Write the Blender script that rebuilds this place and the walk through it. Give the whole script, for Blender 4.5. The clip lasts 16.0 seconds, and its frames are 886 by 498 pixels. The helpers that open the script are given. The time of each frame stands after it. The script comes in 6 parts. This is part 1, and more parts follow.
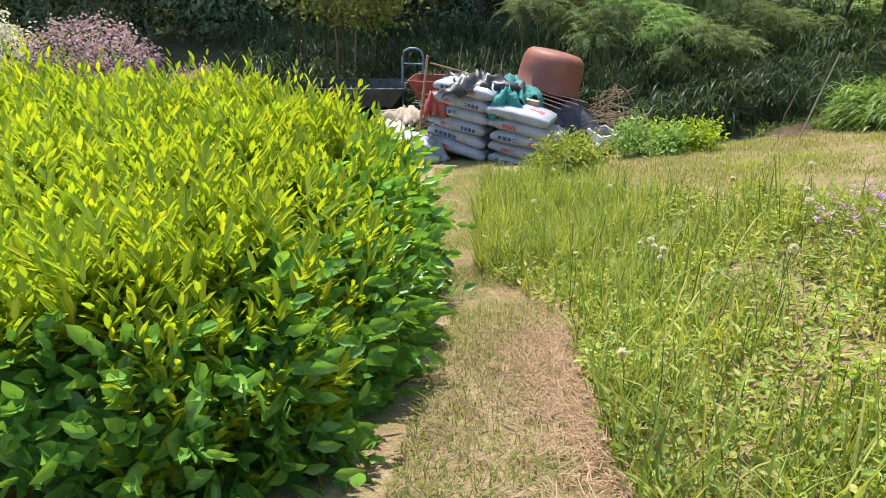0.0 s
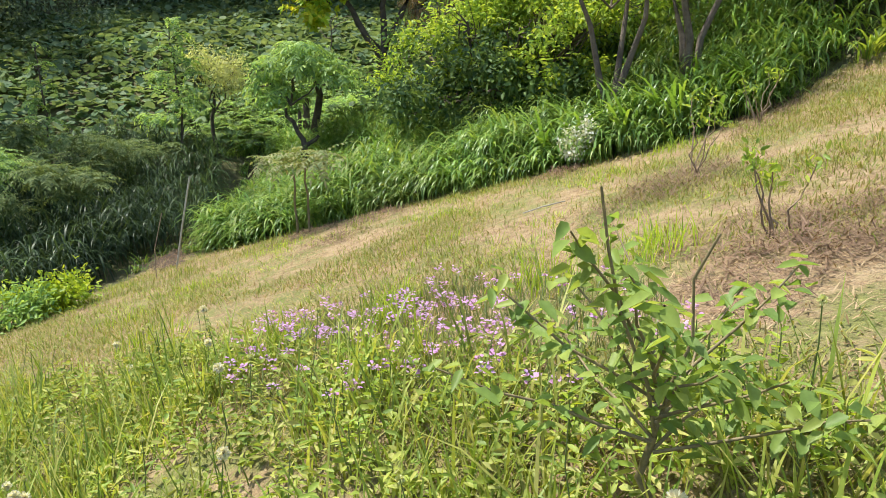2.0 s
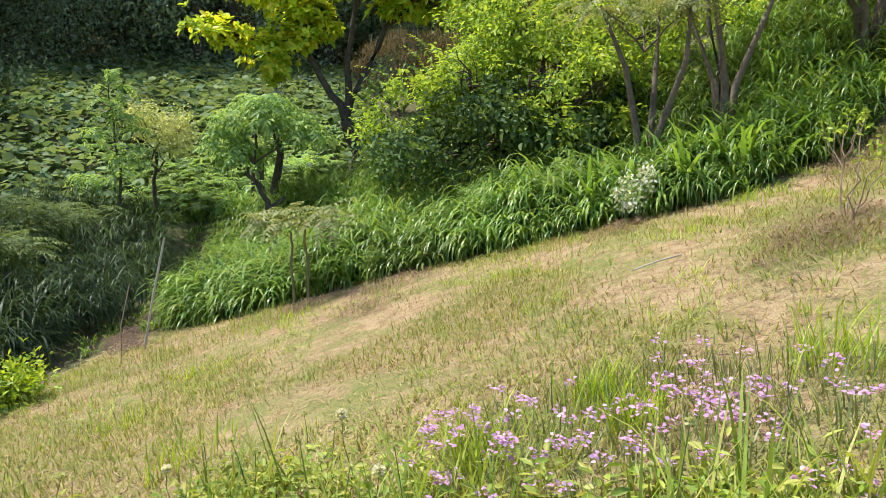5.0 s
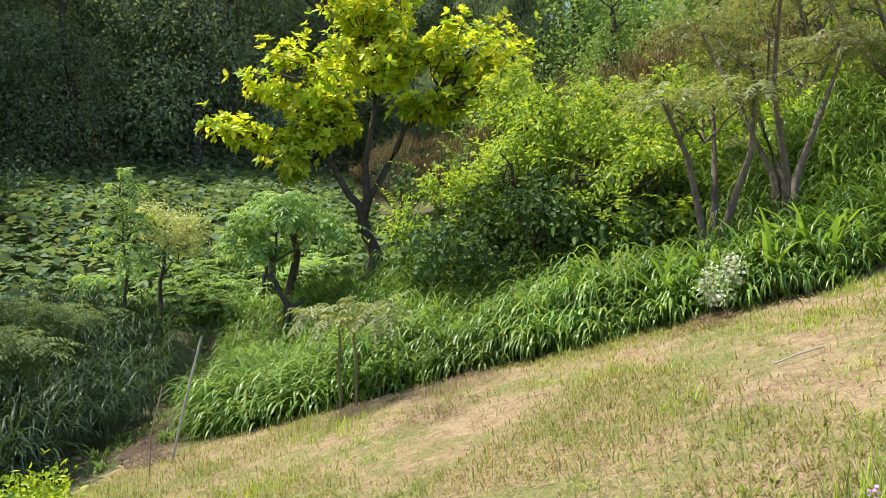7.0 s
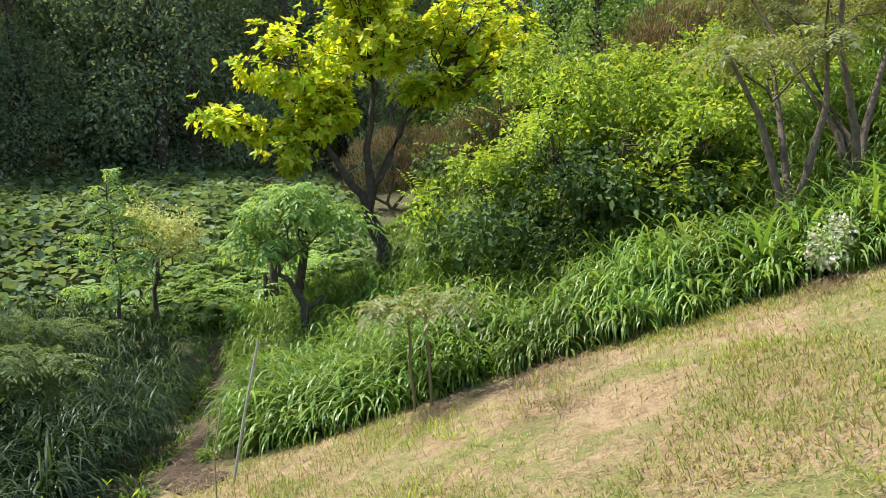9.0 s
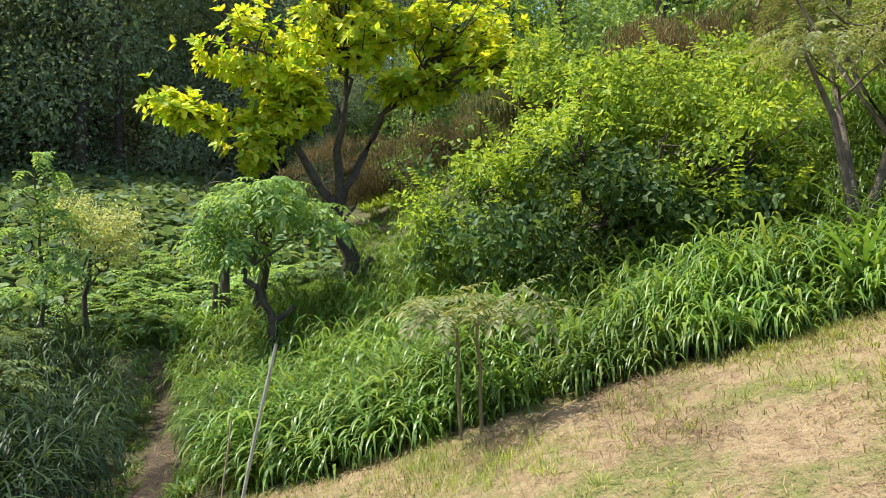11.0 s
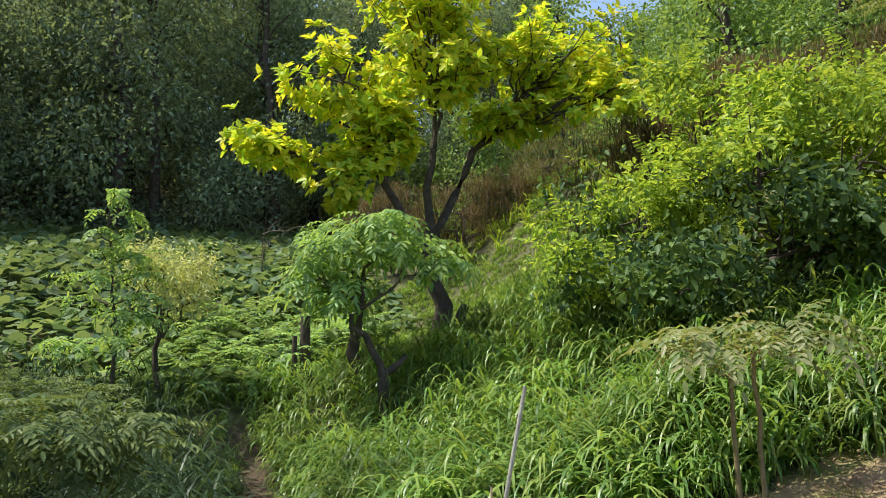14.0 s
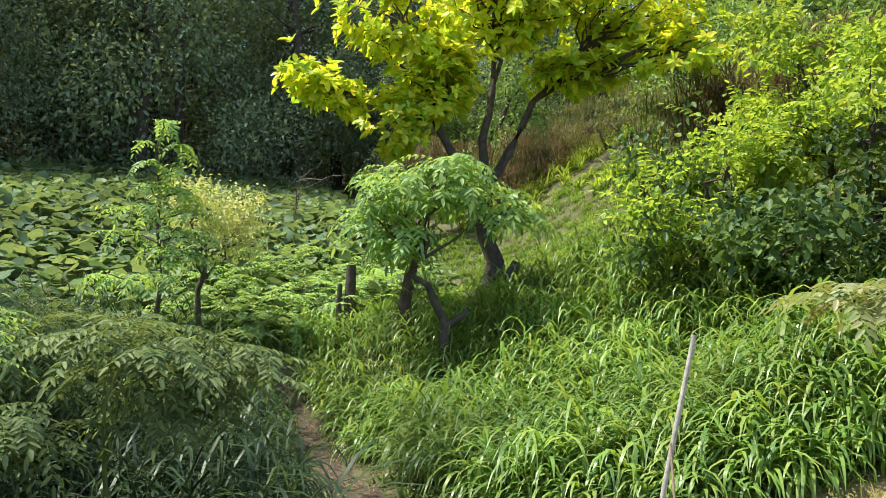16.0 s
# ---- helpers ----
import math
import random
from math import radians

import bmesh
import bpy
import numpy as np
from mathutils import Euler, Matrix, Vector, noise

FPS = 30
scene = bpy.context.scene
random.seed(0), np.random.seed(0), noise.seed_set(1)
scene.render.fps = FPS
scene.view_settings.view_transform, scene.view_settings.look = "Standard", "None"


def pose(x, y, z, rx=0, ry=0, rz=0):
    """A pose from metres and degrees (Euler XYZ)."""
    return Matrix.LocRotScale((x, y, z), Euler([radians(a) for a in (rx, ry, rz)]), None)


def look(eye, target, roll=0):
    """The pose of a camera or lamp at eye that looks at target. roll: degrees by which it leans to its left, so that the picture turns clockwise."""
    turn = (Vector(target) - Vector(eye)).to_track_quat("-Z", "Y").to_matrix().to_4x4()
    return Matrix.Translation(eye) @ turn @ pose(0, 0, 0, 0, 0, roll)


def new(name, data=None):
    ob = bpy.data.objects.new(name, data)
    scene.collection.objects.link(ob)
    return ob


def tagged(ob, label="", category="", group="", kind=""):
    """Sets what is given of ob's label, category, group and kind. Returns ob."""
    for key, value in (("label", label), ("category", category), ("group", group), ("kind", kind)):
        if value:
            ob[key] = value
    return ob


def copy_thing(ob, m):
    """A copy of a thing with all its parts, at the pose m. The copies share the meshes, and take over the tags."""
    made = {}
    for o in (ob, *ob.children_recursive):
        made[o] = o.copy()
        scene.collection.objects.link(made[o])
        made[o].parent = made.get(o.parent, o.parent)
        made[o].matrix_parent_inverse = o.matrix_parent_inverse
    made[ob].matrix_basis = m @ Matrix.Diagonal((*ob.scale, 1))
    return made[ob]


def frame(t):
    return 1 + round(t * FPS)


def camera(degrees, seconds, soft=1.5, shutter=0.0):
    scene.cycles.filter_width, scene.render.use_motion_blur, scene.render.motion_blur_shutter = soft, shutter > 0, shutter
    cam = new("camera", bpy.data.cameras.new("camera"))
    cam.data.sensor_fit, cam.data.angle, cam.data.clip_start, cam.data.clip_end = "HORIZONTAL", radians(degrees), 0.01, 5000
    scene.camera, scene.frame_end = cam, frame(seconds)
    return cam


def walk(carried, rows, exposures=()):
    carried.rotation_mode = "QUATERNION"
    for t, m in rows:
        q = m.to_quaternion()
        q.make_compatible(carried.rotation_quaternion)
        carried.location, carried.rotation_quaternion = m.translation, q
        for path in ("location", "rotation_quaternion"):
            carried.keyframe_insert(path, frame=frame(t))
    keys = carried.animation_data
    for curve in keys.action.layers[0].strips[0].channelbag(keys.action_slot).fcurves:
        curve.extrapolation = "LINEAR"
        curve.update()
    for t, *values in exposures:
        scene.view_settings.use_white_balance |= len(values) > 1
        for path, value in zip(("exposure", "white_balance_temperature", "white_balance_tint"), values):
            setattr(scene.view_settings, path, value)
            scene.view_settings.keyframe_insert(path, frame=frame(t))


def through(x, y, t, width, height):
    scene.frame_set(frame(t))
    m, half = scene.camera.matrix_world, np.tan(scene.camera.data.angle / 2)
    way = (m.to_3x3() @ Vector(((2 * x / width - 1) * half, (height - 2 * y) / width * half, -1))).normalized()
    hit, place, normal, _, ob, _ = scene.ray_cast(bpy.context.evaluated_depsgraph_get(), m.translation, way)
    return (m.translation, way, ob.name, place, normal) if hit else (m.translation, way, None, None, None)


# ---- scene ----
EXPOSURES = [(0.0, 0.9), (12.9, 0.9), (13.4, 0.72), (14.1, 0.72), (14.6, 0.97), (15.1, 1.22), (16.0, 1.14)]
cam = camera(62.2, 16.0, soft=0.65)
PATH = [
    (0, (0.721, 0.474, 0.547), (0.618, 2.305, -0.251), 0.7),
    (0.5, (0.914, 0.732, 0.539), (1.387, 2.563, -0.112), 3.6),
    (1, (1.017, 1.0, 0.515), (1.999, 2.639, -0.075), 0.7),
    (1.1, (1.051, 1.035, 0.523), (2.099, 2.632, -0.07), -0.8),
    (1.2, (1.062, 1.101, 0.528), (2.179, 2.648, -0.074), -1.8),
    (1.5, (1.074, 1.246, 0.492), (2.337, 2.701, -0.045), -0.9),
    (2, (1.148, 1.494, 0.431), (2.488, 2.899, -0.049), -1.2),
    (2.5, (1.148, 1.734, 0.375), (2.582, 3.05, -0.084), -0.7),
    (3, (1.128, 1.995, 0.352), (2.603, 3.278, -0.071), -0.2),
    (3.5, (1.175, 2.279, 0.302), (2.68, 3.549, -0.048), 0.0),
    (4, (1.164, 2.601, 0.215), (2.68, 3.859, -0.129), 0.1),
    (4.5, (1.159, 2.891, 0.191), (2.68, 4.145, -0.149), -0.7),
    (5, (1.133, 3.189, 0.154), (2.665, 4.439, -0.141), -0.9),
    (5.2, (1.091, 3.273, 0.128), (2.64, 4.522, -0.07), -0.7),
    (7.3, (1.027, 4.334, -0.034), (2.618, 5.546, -0.018), -1.0),
    (7.5, (1.018, 4.459, -0.042), (2.611, 5.669, -0.02), -1.6),
    (8, (1.015, 4.771, -0.084), (2.608, 5.979, -0.059), -2.8),
    (8.5, (0.914, 5.033, -0.107), (2.538, 6.2, -0.095), -4.0),
    (8.7, (0.897, 5.164, -0.107), (2.535, 6.312, -0.109), -4.2),
    (10.8, (1.312, 6.796, -0.314), (3.097, 7.695, -0.263), -1.8),
    (11, (1.307, 6.921, -0.34), (3.092, 7.821, -0.285), -2.0),
    (11.5, (1.336, 7.273, -0.383), (3.122, 8.171, -0.327), -2.6),
    (12, (1.449, 7.604, -0.413), (3.23, 8.512, -0.35), -2.8),
    (12.5, (1.454, 7.941, -0.426), (3.237, 8.843, -0.35), -2.8),
    (13, (1.464, 8.197, -0.417), (3.249, 9.087, -0.262), -2.8),
    (13.5, (1.601, 8.469, -0.474), (3.38, 9.354, -0.243), -2.5),
    (14, (1.608, 8.725, -0.511), (3.38, 9.622, -0.283), -2.5),
    (14.5, (1.56, 8.91, -0.558), (3.329, 9.83, -0.413), -2.5),
    (15, (1.693, 9.139, -0.629), (3.45, 10.094, -0.655), -2.6),
    (15.5, (1.727, 9.409, -0.653), (3.466, 10.397, -0.62), -2.1),
    (16, (1.676, 9.56, -0.636), (3.451, 10.472, -0.502), 0.4),
]
walk(cam, [(t, look(eye, target, roll)) for t, eye, target, roll in PATH], exposures=EXPOSURES)

# ---- world and sun ----
SUN_AZ, SUN_EL = -20.0, 64.0        # degrees: clockwise from +y, above the horizon
world = bpy.data.worlds.new("world")
scene.world = world
world.use_nodes = True
wn = world.node_tree
sky = wn.nodes.new("ShaderNodeTexSky")
sky.sky_type = 'NISHITA'
sky.sun_disc = False
sky.sun_elevation = radians(SUN_EL)
sky.sun_rotation = radians(SUN_AZ)
sky.dust_density = 1.5
wn.nodes["Background"].inputs["Strength"].default_value = 0.15
wn.links.new(sky.outputs[0], wn.nodes["Background"].inputs["Color"])
sun_data = bpy.data.lights.new("sun", "SUN")
sun_data.energy = 3.9
sun_data.angle = radians(0.55)
sun_data.color = (1.0, 0.95, 0.86)
sun = new("sun", sun_data)
SUN_DIR = Vector((math.sin(radians(SUN_AZ)) * math.cos(radians(SUN_EL)),
                  math.cos(radians(SUN_AZ)) * math.cos(radians(SUN_EL)), math.sin(radians(SUN_EL))))
sun.matrix_world = look((0, 0, 30), Vector((0, 0, 30)) - SUN_DIR)

RNG = np.random.default_rng(7)


# ---- materials ----
def nodes_of(name):
    m = bpy.data.materials.new(name)
    m.use_nodes = True
    nt = m.node_tree
    nt.nodes.clear()
    out = nt.nodes.new("ShaderNodeOutputMaterial")
    return m, nt, out


def ramp(nt, fac, stops):
    r = nt.nodes.new("ShaderNodeValToRGB")
    el = r.color_ramp.elements
    while len(el) > 1:
        el.remove(el[-1])
    el[0].position, el[0].color = stops[0][0], (*stops[0][1], 1)
    for p, c in stops[1:]:
        e = el.new(p)
        e.color = (*c, 1)
    nt.links.new(fac, r.inputs[0])
    return r.outputs[0]


def noise_tex(nt, scale, detail=4, rough=0.55, coord="Object"):
    tc = nt.nodes.new("ShaderNodeTexCoord")
    n = nt.nodes.new("ShaderNodeTexNoise")
    n.inputs["Scale"].default_value = scale
    n.inputs["Detail"].default_value = detail
    n.inputs["Roughness"].default_value = rough
    nt.links.new(tc.outputs[coord], n.inputs["Vector"])
    return n.outputs["Fac"]


def mixc(nt, fac, a, b, mode="MIX"):
    m = nt.nodes.new("ShaderNodeMix")
    m.data_type = 'RGBA'
    m.blend_type = mode
    for sock, v in ((m.inputs[0], fac), (m.inputs[6], a), (m.inputs[7], b)):
        if hasattr(v, "is_output"):
            nt.links.new(v, sock)
        elif isinstance(v, (int, float)):
            sock.default_value = v
        else:
            sock.default_value = (*v, 1)
    return m.outputs[2]


def leaf_mat(name, colours, through=0.45, gloss=0.18, rough=0.4, patch=0.5, patch_dark=0.6, lift=1.4, tone=0.0):
    """Leaf: colour by island, patches by place, light shining through."""
    m, nt, out = nodes_of(name)
    geo = nt.nodes.new("ShaderNodeNewGeometry")
    colours = [tuple(min(0.82, v * lift) for v in c) for c in colours]
    colours = [(r * (1.08 + 0.12 * tone) + 0.004, g, b * (1.25 + 0.25 * tone) + 0.008 + 0.006 * tone) if g > r else (r, g, b) for r, g, b in colours]
    n = len(colours)
    col = ramp(nt, geo.outputs["Random Per Island"], [(i / max(1, n - 1), c) for i, c in enumerate(colours)])
    big = ramp(nt, noise_tex(nt, patch, 3), [(0.3, (patch_dark,) * 3), (0.7, (1.12,) * 3)])
    fine = ramp(nt, noise_tex(nt, 40, 3), [(0.25, (0.8,) * 3), (0.75, (1.12,) * 3)])
    col = mixc(nt, 1.0, mixc(nt, 1.0, col, big, "MULTIPLY"), fine, "MULTIPLY")
    dif = nt.nodes.new("ShaderNodeBsdfDiffuse")
    tra = nt.nodes.new("ShaderNodeBsdfTranslucent")
    glo = nt.nodes.new("ShaderNodeBsdfGlossy")
    glo.inputs["Roughness"].default_value = rough
    glo.inputs["Color"].default_value = (0.9, 0.95, 0.9, 1)
    warm = mixc(nt, 1.0, col, (1.25, 1.15, 0.6), "MULTIPLY")
    nt.links.new(col, dif.inputs["Color"])
    nt.links.new(warm, tra.inputs["Color"])
    a = nt.nodes.new("ShaderNodeMixShader")
    a.inputs[0].default_value = through
    nt.links.new(dif.outputs[0], a.inputs[1])
    nt.links.new(tra.outputs[0], a.inputs[2])
    b = nt.nodes.new("ShaderNodeMixShader")
    b.inputs[0].default_value = gloss * 0.18
    nt.links.new(a.outputs[0], b.inputs[1])
    nt.links.new(glo.outputs[0], b.inputs[2])
    nt.links.new(b.outputs[0], out.inputs[0])
    return m


def solid_mat(name, stops, scale=6.0, rough=0.8, metal=0.0, bump=0.3, bump_scale=40.0, vary=True):
    """Solid surface: two-scale colour noise and fine relief."""
    m, nt, out = nodes_of(name)
    p = nt.nodes.new("ShaderNodeBsdfPrincipled")
    nt.links.new(p.outputs[0], out.inputs[0])
    col = ramp(nt, noise_tex(nt, scale, 6, 0.6), stops)
    fine = ramp(nt, noise_tex(nt, scale * 9, 4), [(0.3, (0.82,) * 3), (0.7, (1.1,) * 3)])
    col = mixc(nt, 1.0, col, fine, "MULTIPLY")
    if vary:
        oi = nt.nodes.new("ShaderNodeObjectInfo")
        tone = ramp(nt, oi.outputs["Random"], [(0, (0.88,) * 3), (1, (1.06,) * 3)])
        col = mixc(nt, 1.0, col, tone, "MULTIPLY")
    nt.links.new(col, p.inputs["Base Color"])
    p.inputs["Roughness"].default_value = rough
    p.inputs["Metallic"].default_value = metal
    b = nt.nodes.new("ShaderNodeBump")
    b.inputs["Strength"].default_value = bump
    b.inputs["Distance"].default_value = 0.02
    nt.links.new(noise_tex(nt, bump_scale, 5), b.inputs["Height"])
    nt.links.new(b.outputs[0], p.inputs["Normal"])
    return m


M_BARK = solid_mat("dark_bark", [(0.3, (0.045, 0.034, 0.026)), (0.7, (0.13, 0.1, 0.075))], 9, 0.9, 0, 0.8, 30)
M_BARK_GREY = solid_mat("grey_bark", [(0.3, (0.085, 0.065, 0.048)), (0.7, (0.2, 0.16, 0.12))], 9, 0.9, 0, 0.7, 30)
M_STEM = solid_mat("young_stem", [(0.3, (0.16, 0.13, 0.06)), (0.7, (0.28, 0.22, 0.11))], 20, 0.7)
M_GREENSTEM = solid_mat("green_stem", [(0.3, (0.12, 0.17, 0.04)), (0.7, (0.2, 0.25, 0.07))], 20, 0.7)
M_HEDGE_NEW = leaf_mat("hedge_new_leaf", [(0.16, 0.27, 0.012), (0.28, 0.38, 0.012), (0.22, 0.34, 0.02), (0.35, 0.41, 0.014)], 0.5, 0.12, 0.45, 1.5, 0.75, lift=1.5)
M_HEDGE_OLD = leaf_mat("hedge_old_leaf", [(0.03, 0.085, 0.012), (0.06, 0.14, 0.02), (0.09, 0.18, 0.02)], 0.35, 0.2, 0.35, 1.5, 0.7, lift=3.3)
M_LUSH = leaf_mat("lush_grass", [(0.06, 0.15, 0.018), (0.1, 0.23, 0.022), (0.15, 0.29, 0.03), (0.19, 0.3, 0.04)], 0.46, 0.16, 0.4, 0.8, 0.5, lift=1.55, tone=1.4)
M_STRAP = leaf_mat("strap_leaf", [(0.08, 0.19, 0.016), (0.12, 0.26, 0.02), (0.17, 0.31, 0.028)], 0.46, 0.2, 0.38, 0.9, 0.7, lift=1.55, tone=1.2)
M_SAPLEAF = leaf_mat("sapling_leaf", [(0.08, 0.15, 0.025), (0.12, 0.2, 0.03), (0.18, 0.25, 0.04)], 0.48, 0.06, 0.45, 2.0, 0.75, lift=2.1, tone=0.6)
M_OLIVE = leaf_mat("olive_needles", [(0.07, 0.11, 0.03), (0.12, 0.17, 0.045), (0.2, 0.2, 0.07), (0.24, 0.18, 0.09)], 0.3, 0.05, 0.6, 0.8, 0.6, lift=1.4, tone=0.8)
# reed green kept dark so that its colour carries part of the forest's shade
M_REED = leaf_mat("shaded_reed", [(0.035, 0.085, 0.02), (0.06, 0.13, 0.03), (0.09, 0.18, 0.035)], 0.38, 0.12, 0.4, 0.5, 0.6, lift=0.85, tone=0.9)
M_FERN = leaf_mat("fern_leaf", [(0.06, 0.14, 0.03), (0.1, 0.2, 0.035), (0.15, 0.26, 0.045)], 0.48, 0.08, 0.4, 0.6, 0.7, lift=2.6, tone=1.5)
# shaded copy of the fern leaf: shade is put into the green
M_FERN_SHADED = leaf_mat("shaded_fern_leaf", [(0.05, 0.11, 0.02), (0.085, 0.16, 0.026), (0.13, 0.22, 0.045)], 0.32, 0.04, 0.45, 0.6, 0.6, lift=1.75, tone=2.2)
M_FERN_PALE = leaf_mat("pale_fern_leaf", [(0.13, 0.22, 0.045), (0.2, 0.28, 0.07), (0.26, 0.31, 0.1)], 0.4, 0.08, 0.4, lift=1.25, tone=1.0)
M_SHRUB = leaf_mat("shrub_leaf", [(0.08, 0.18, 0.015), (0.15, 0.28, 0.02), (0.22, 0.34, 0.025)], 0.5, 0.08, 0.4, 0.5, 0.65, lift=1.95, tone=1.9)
# dark green: azalea leaves, and shade coloured into the big shrub's lower part
M_SHRUB_SHADE_DK = leaf_mat("shrub_shade_and_dark_leaf", [(0.035, 0.09, 0.02), (0.06, 0.13, 0.022), (0.1, 0.19, 0.03)], 0.35, 0.05, 0.45, 0.6, 0.55, lift=1.6, tone=1.5)
M_YELLOW = leaf_mat("yellow_leaf", [(0.12, 0.23, 0.014), (0.25, 0.345, 0.018), (0.335, 0.4, 0.022), (0.175, 0.295, 0.022)], 0.5, 0.1, 0.4, 0.6, 0.65, lift=2.35, tone=0.4)
M_CREAM = leaf_mat("cream_leaf", [(0.3, 0.36, 0.11), (0.42, 0.47, 0.2), (0.36, 0.43, 0.15)], 0.4, 0.06, lift=1.75)
# forest green, lifted and greyed so the colour stands for haze
M_FOREST = leaf_mat("hazed_forest_leaf", [(0.028, 0.045, 0.02), (0.042, 0.066, 0.028), (0.062, 0.092, 0.034)], 0.35, 0.02, 0.6, 0.3, 0.6, lift=5.4, tone=0.7)
M_FOREST_LT = leaf_mat("forest_light_leaf", [(0.06, 0.12, 0.025), (0.1, 0.18, 0.03), (0.14, 0.22, 0.04)], 0.4, 0.12, 0.5, 0.3, 0.6, lift=2.4, tone=0.6)
M_BROWN = leaf_mat("dead_needles", [(0.13, 0.085, 0.05), (0.21, 0.15, 0.09), (0.28, 0.21, 0.13), (0.13, 0.13, 0.05), (0.09, 0.06, 0.04)], 0.3, 0.05, 0.7, lift=1.1)
M_BRONZE = leaf_mat("bronze_leaf", [(0.1, 0.17, 0.035), (0.15, 0.2, 0.05), (0.22, 0.18, 0.06), (0.13, 0.21, 0.04)], 0.45, 0.06, lift=1.7)
M_BUTTER = leaf_mat("butterbur_leaf", [(0.07, 0.15, 0.045), (0.11, 0.2, 0.06), (0.16, 0.26, 0.07)], 0.4, 0.05, 0.5, 0.4, 0.6, lift=1.5, tone=1.2)
M_TURF = leaf_mat("turf_blade", [(0.34, 0.29, 0.1), (0.42, 0.36, 0.15), (0.26, 0.3, 0.06), (0.17, 0.27, 0.03), (0.36, 0.33, 0.11), (0.2, 0.29, 0.04)], 0.3, 0.06, 0.6, 0.5, 0.8, lift=1.0)
M_PATHTURF = leaf_mat("path_grass", [(0.22, 0.28, 0.05), (0.34, 0.33, 0.1), (0.17, 0.27, 0.04), (0.28, 0.34, 0.07)], 0.35, 0.06, 0.6, lift=1.35)
M_STRAW = leaf_mat("straw", [(0.43, 0.31, 0.17), (0.51, 0.39, 0.23), (0.33, 0.23, 0.12), (0.22, 0.14, 0.075)], 0.2, 0.08, 0.6, lift=1.0)
M_MULCH = leaf_mat("brown_mulch", [(0.24, 0.15, 0.1), (0.34, 0.24, 0.16), (0.13, 0.085, 0.06), (0.33, 0.22, 0.14)], 0.15, 0.05, 0.7, lift=1.0)
M_STRAW_RED = leaf_mat("reddish_straw", [(0.38, 0.24, 0.15), (0.46, 0.33, 0.22), (0.27, 0.16, 0.1), (0.18, 0.1, 0.065)], 0.2, 0.06, 0.6, lift=1.4)
M_WEED = leaf_mat("weed_grass", [(0.11, 0.2, 0.02), (0.18, 0.28, 0.03), (0.26, 0.34, 0.045), (0.36, 0.35, 0.11)], 0.42, 0.1, 0.5, 1.6, 0.65, lift=1.45, tone=0.4)
M_BROADWEED = leaf_mat("broad_weed", [(0.14, 0.26, 0.02), (0.24, 0.37, 0.02), (0.32, 0.42, 0.03)], 0.45, 0.12, 0.45, 0.9, 0.75, tone=0.2)
M_PHLOXLEAF = leaf_mat("phlox_leaf", [(0.1, 0.15, 0.04), (0.15, 0.21, 0.06), (0.23, 0.22, 0.09)], 0.35, 0.1)
M_PINK = leaf_mat("pink_petal", [(0.5, 0.24, 0.48), (0.62, 0.36, 0.6), (0.5, 0.32, 0.58), (0.68, 0.48, 0.66)], 0.3, 0.05, 0.6, 2, 0.85, lift=1.0)
M_AZPINK = leaf_mat("azalea_pink", [(0.58, 0.4, 0.52), (0.7, 0.54, 0.64), (0.5, 0.32, 0.46)], 0.3, 0.05, 0.6, lift=1.0)
M_WHITE = leaf_mat("white_petal", [(0.72, 0.72, 0.62), (0.8, 0.8, 0.74)], 0.3, 0.05, 0.6, 2, 0.9, lift=1.0)
M_FLUFF = leaf_mat("dandelion_fluff", [(0.7, 0.7, 0.66), (0.8, 0.8, 0.78)], 0.5, 0.02, 0.8, 2, 0.95, lift=1.0)
M_BAMBOO = solid_mat("weathered_pole", [(0.3, (0.26, 0.25, 0.21)), (0.7, (0.44, 0.43, 0.37))], 14, 0.7)
M_SACK = solid_mat("woven_sack", [(0.3, (0.3, 0.32, 0.36)), (0.7, (0.48, 0.5, 0.56))], 5, 0.45, 0, 0.35, 70)
M_BLUEINK = solid_mat("blue_ink", [(0.3, (0.03, 0.05, 0.16)), (0.7, (0.07, 0.1, 0.26))], 30, 0.6)
M_REDINK = solid_mat("red_ink", [(0.3, (0.4, 0.06, 0.06)), (0.7, (0.6, 0.14, 0.12))], 30, 0.6)
M_SKYINK = solid_mat("pale_blue_ink", [(0.3, (0.2, 0.35, 0.6)), (0.7, (0.35, 0.5, 0.7))], 10, 0.5)
M_TUB = solid_mat("brown_rubber", [(0.3, (0.26, 0.085, 0.06)), (0.7, (0.36, 0.135, 0.1))], 4, 0.6, 0, 0.15, 30)
M_TEAL = solid_mat("teal_netting", [(0.3, (0.02, 0.2, 0.2)), (0.7, (0.08, 0.38, 0.36))], 7, 0.7, 0, 0.8, 30)
M_BLACK = solid_mat("black_film", [(0.3, (0.02, 0.02, 0.025)), (0.7, (0.07, 0.07, 0.085))], 7, 0.4, 0, 0.6, 20)
M_WOOD = solid_mat("old_wood", [(0.3, (0.24, 0.15, 0.09)), (0.7, (0.42, 0.29, 0.18))], 12, 0.85)
M_RUST = solid_mat("rusty_red_metal", [(0.3, (0.2, 0.05, 0.035)), (0.7, (0.34, 0.1, 0.07))], 8, 0.7, 0.2)
M_DARKMETAL = solid_mat("dark_grey_metal", [(0.3, (0.07, 0.075, 0.075)), (0.7, (0.16, 0.16, 0.155))], 6, 0.6, 0.3)
M_BLUEMETAL = solid_mat("blue_painted_tube", [(0.3, (0.12, 0.2, 0.32)), (0.7, (0.22, 0.3, 0.42))], 12, 0.5, 0.2)
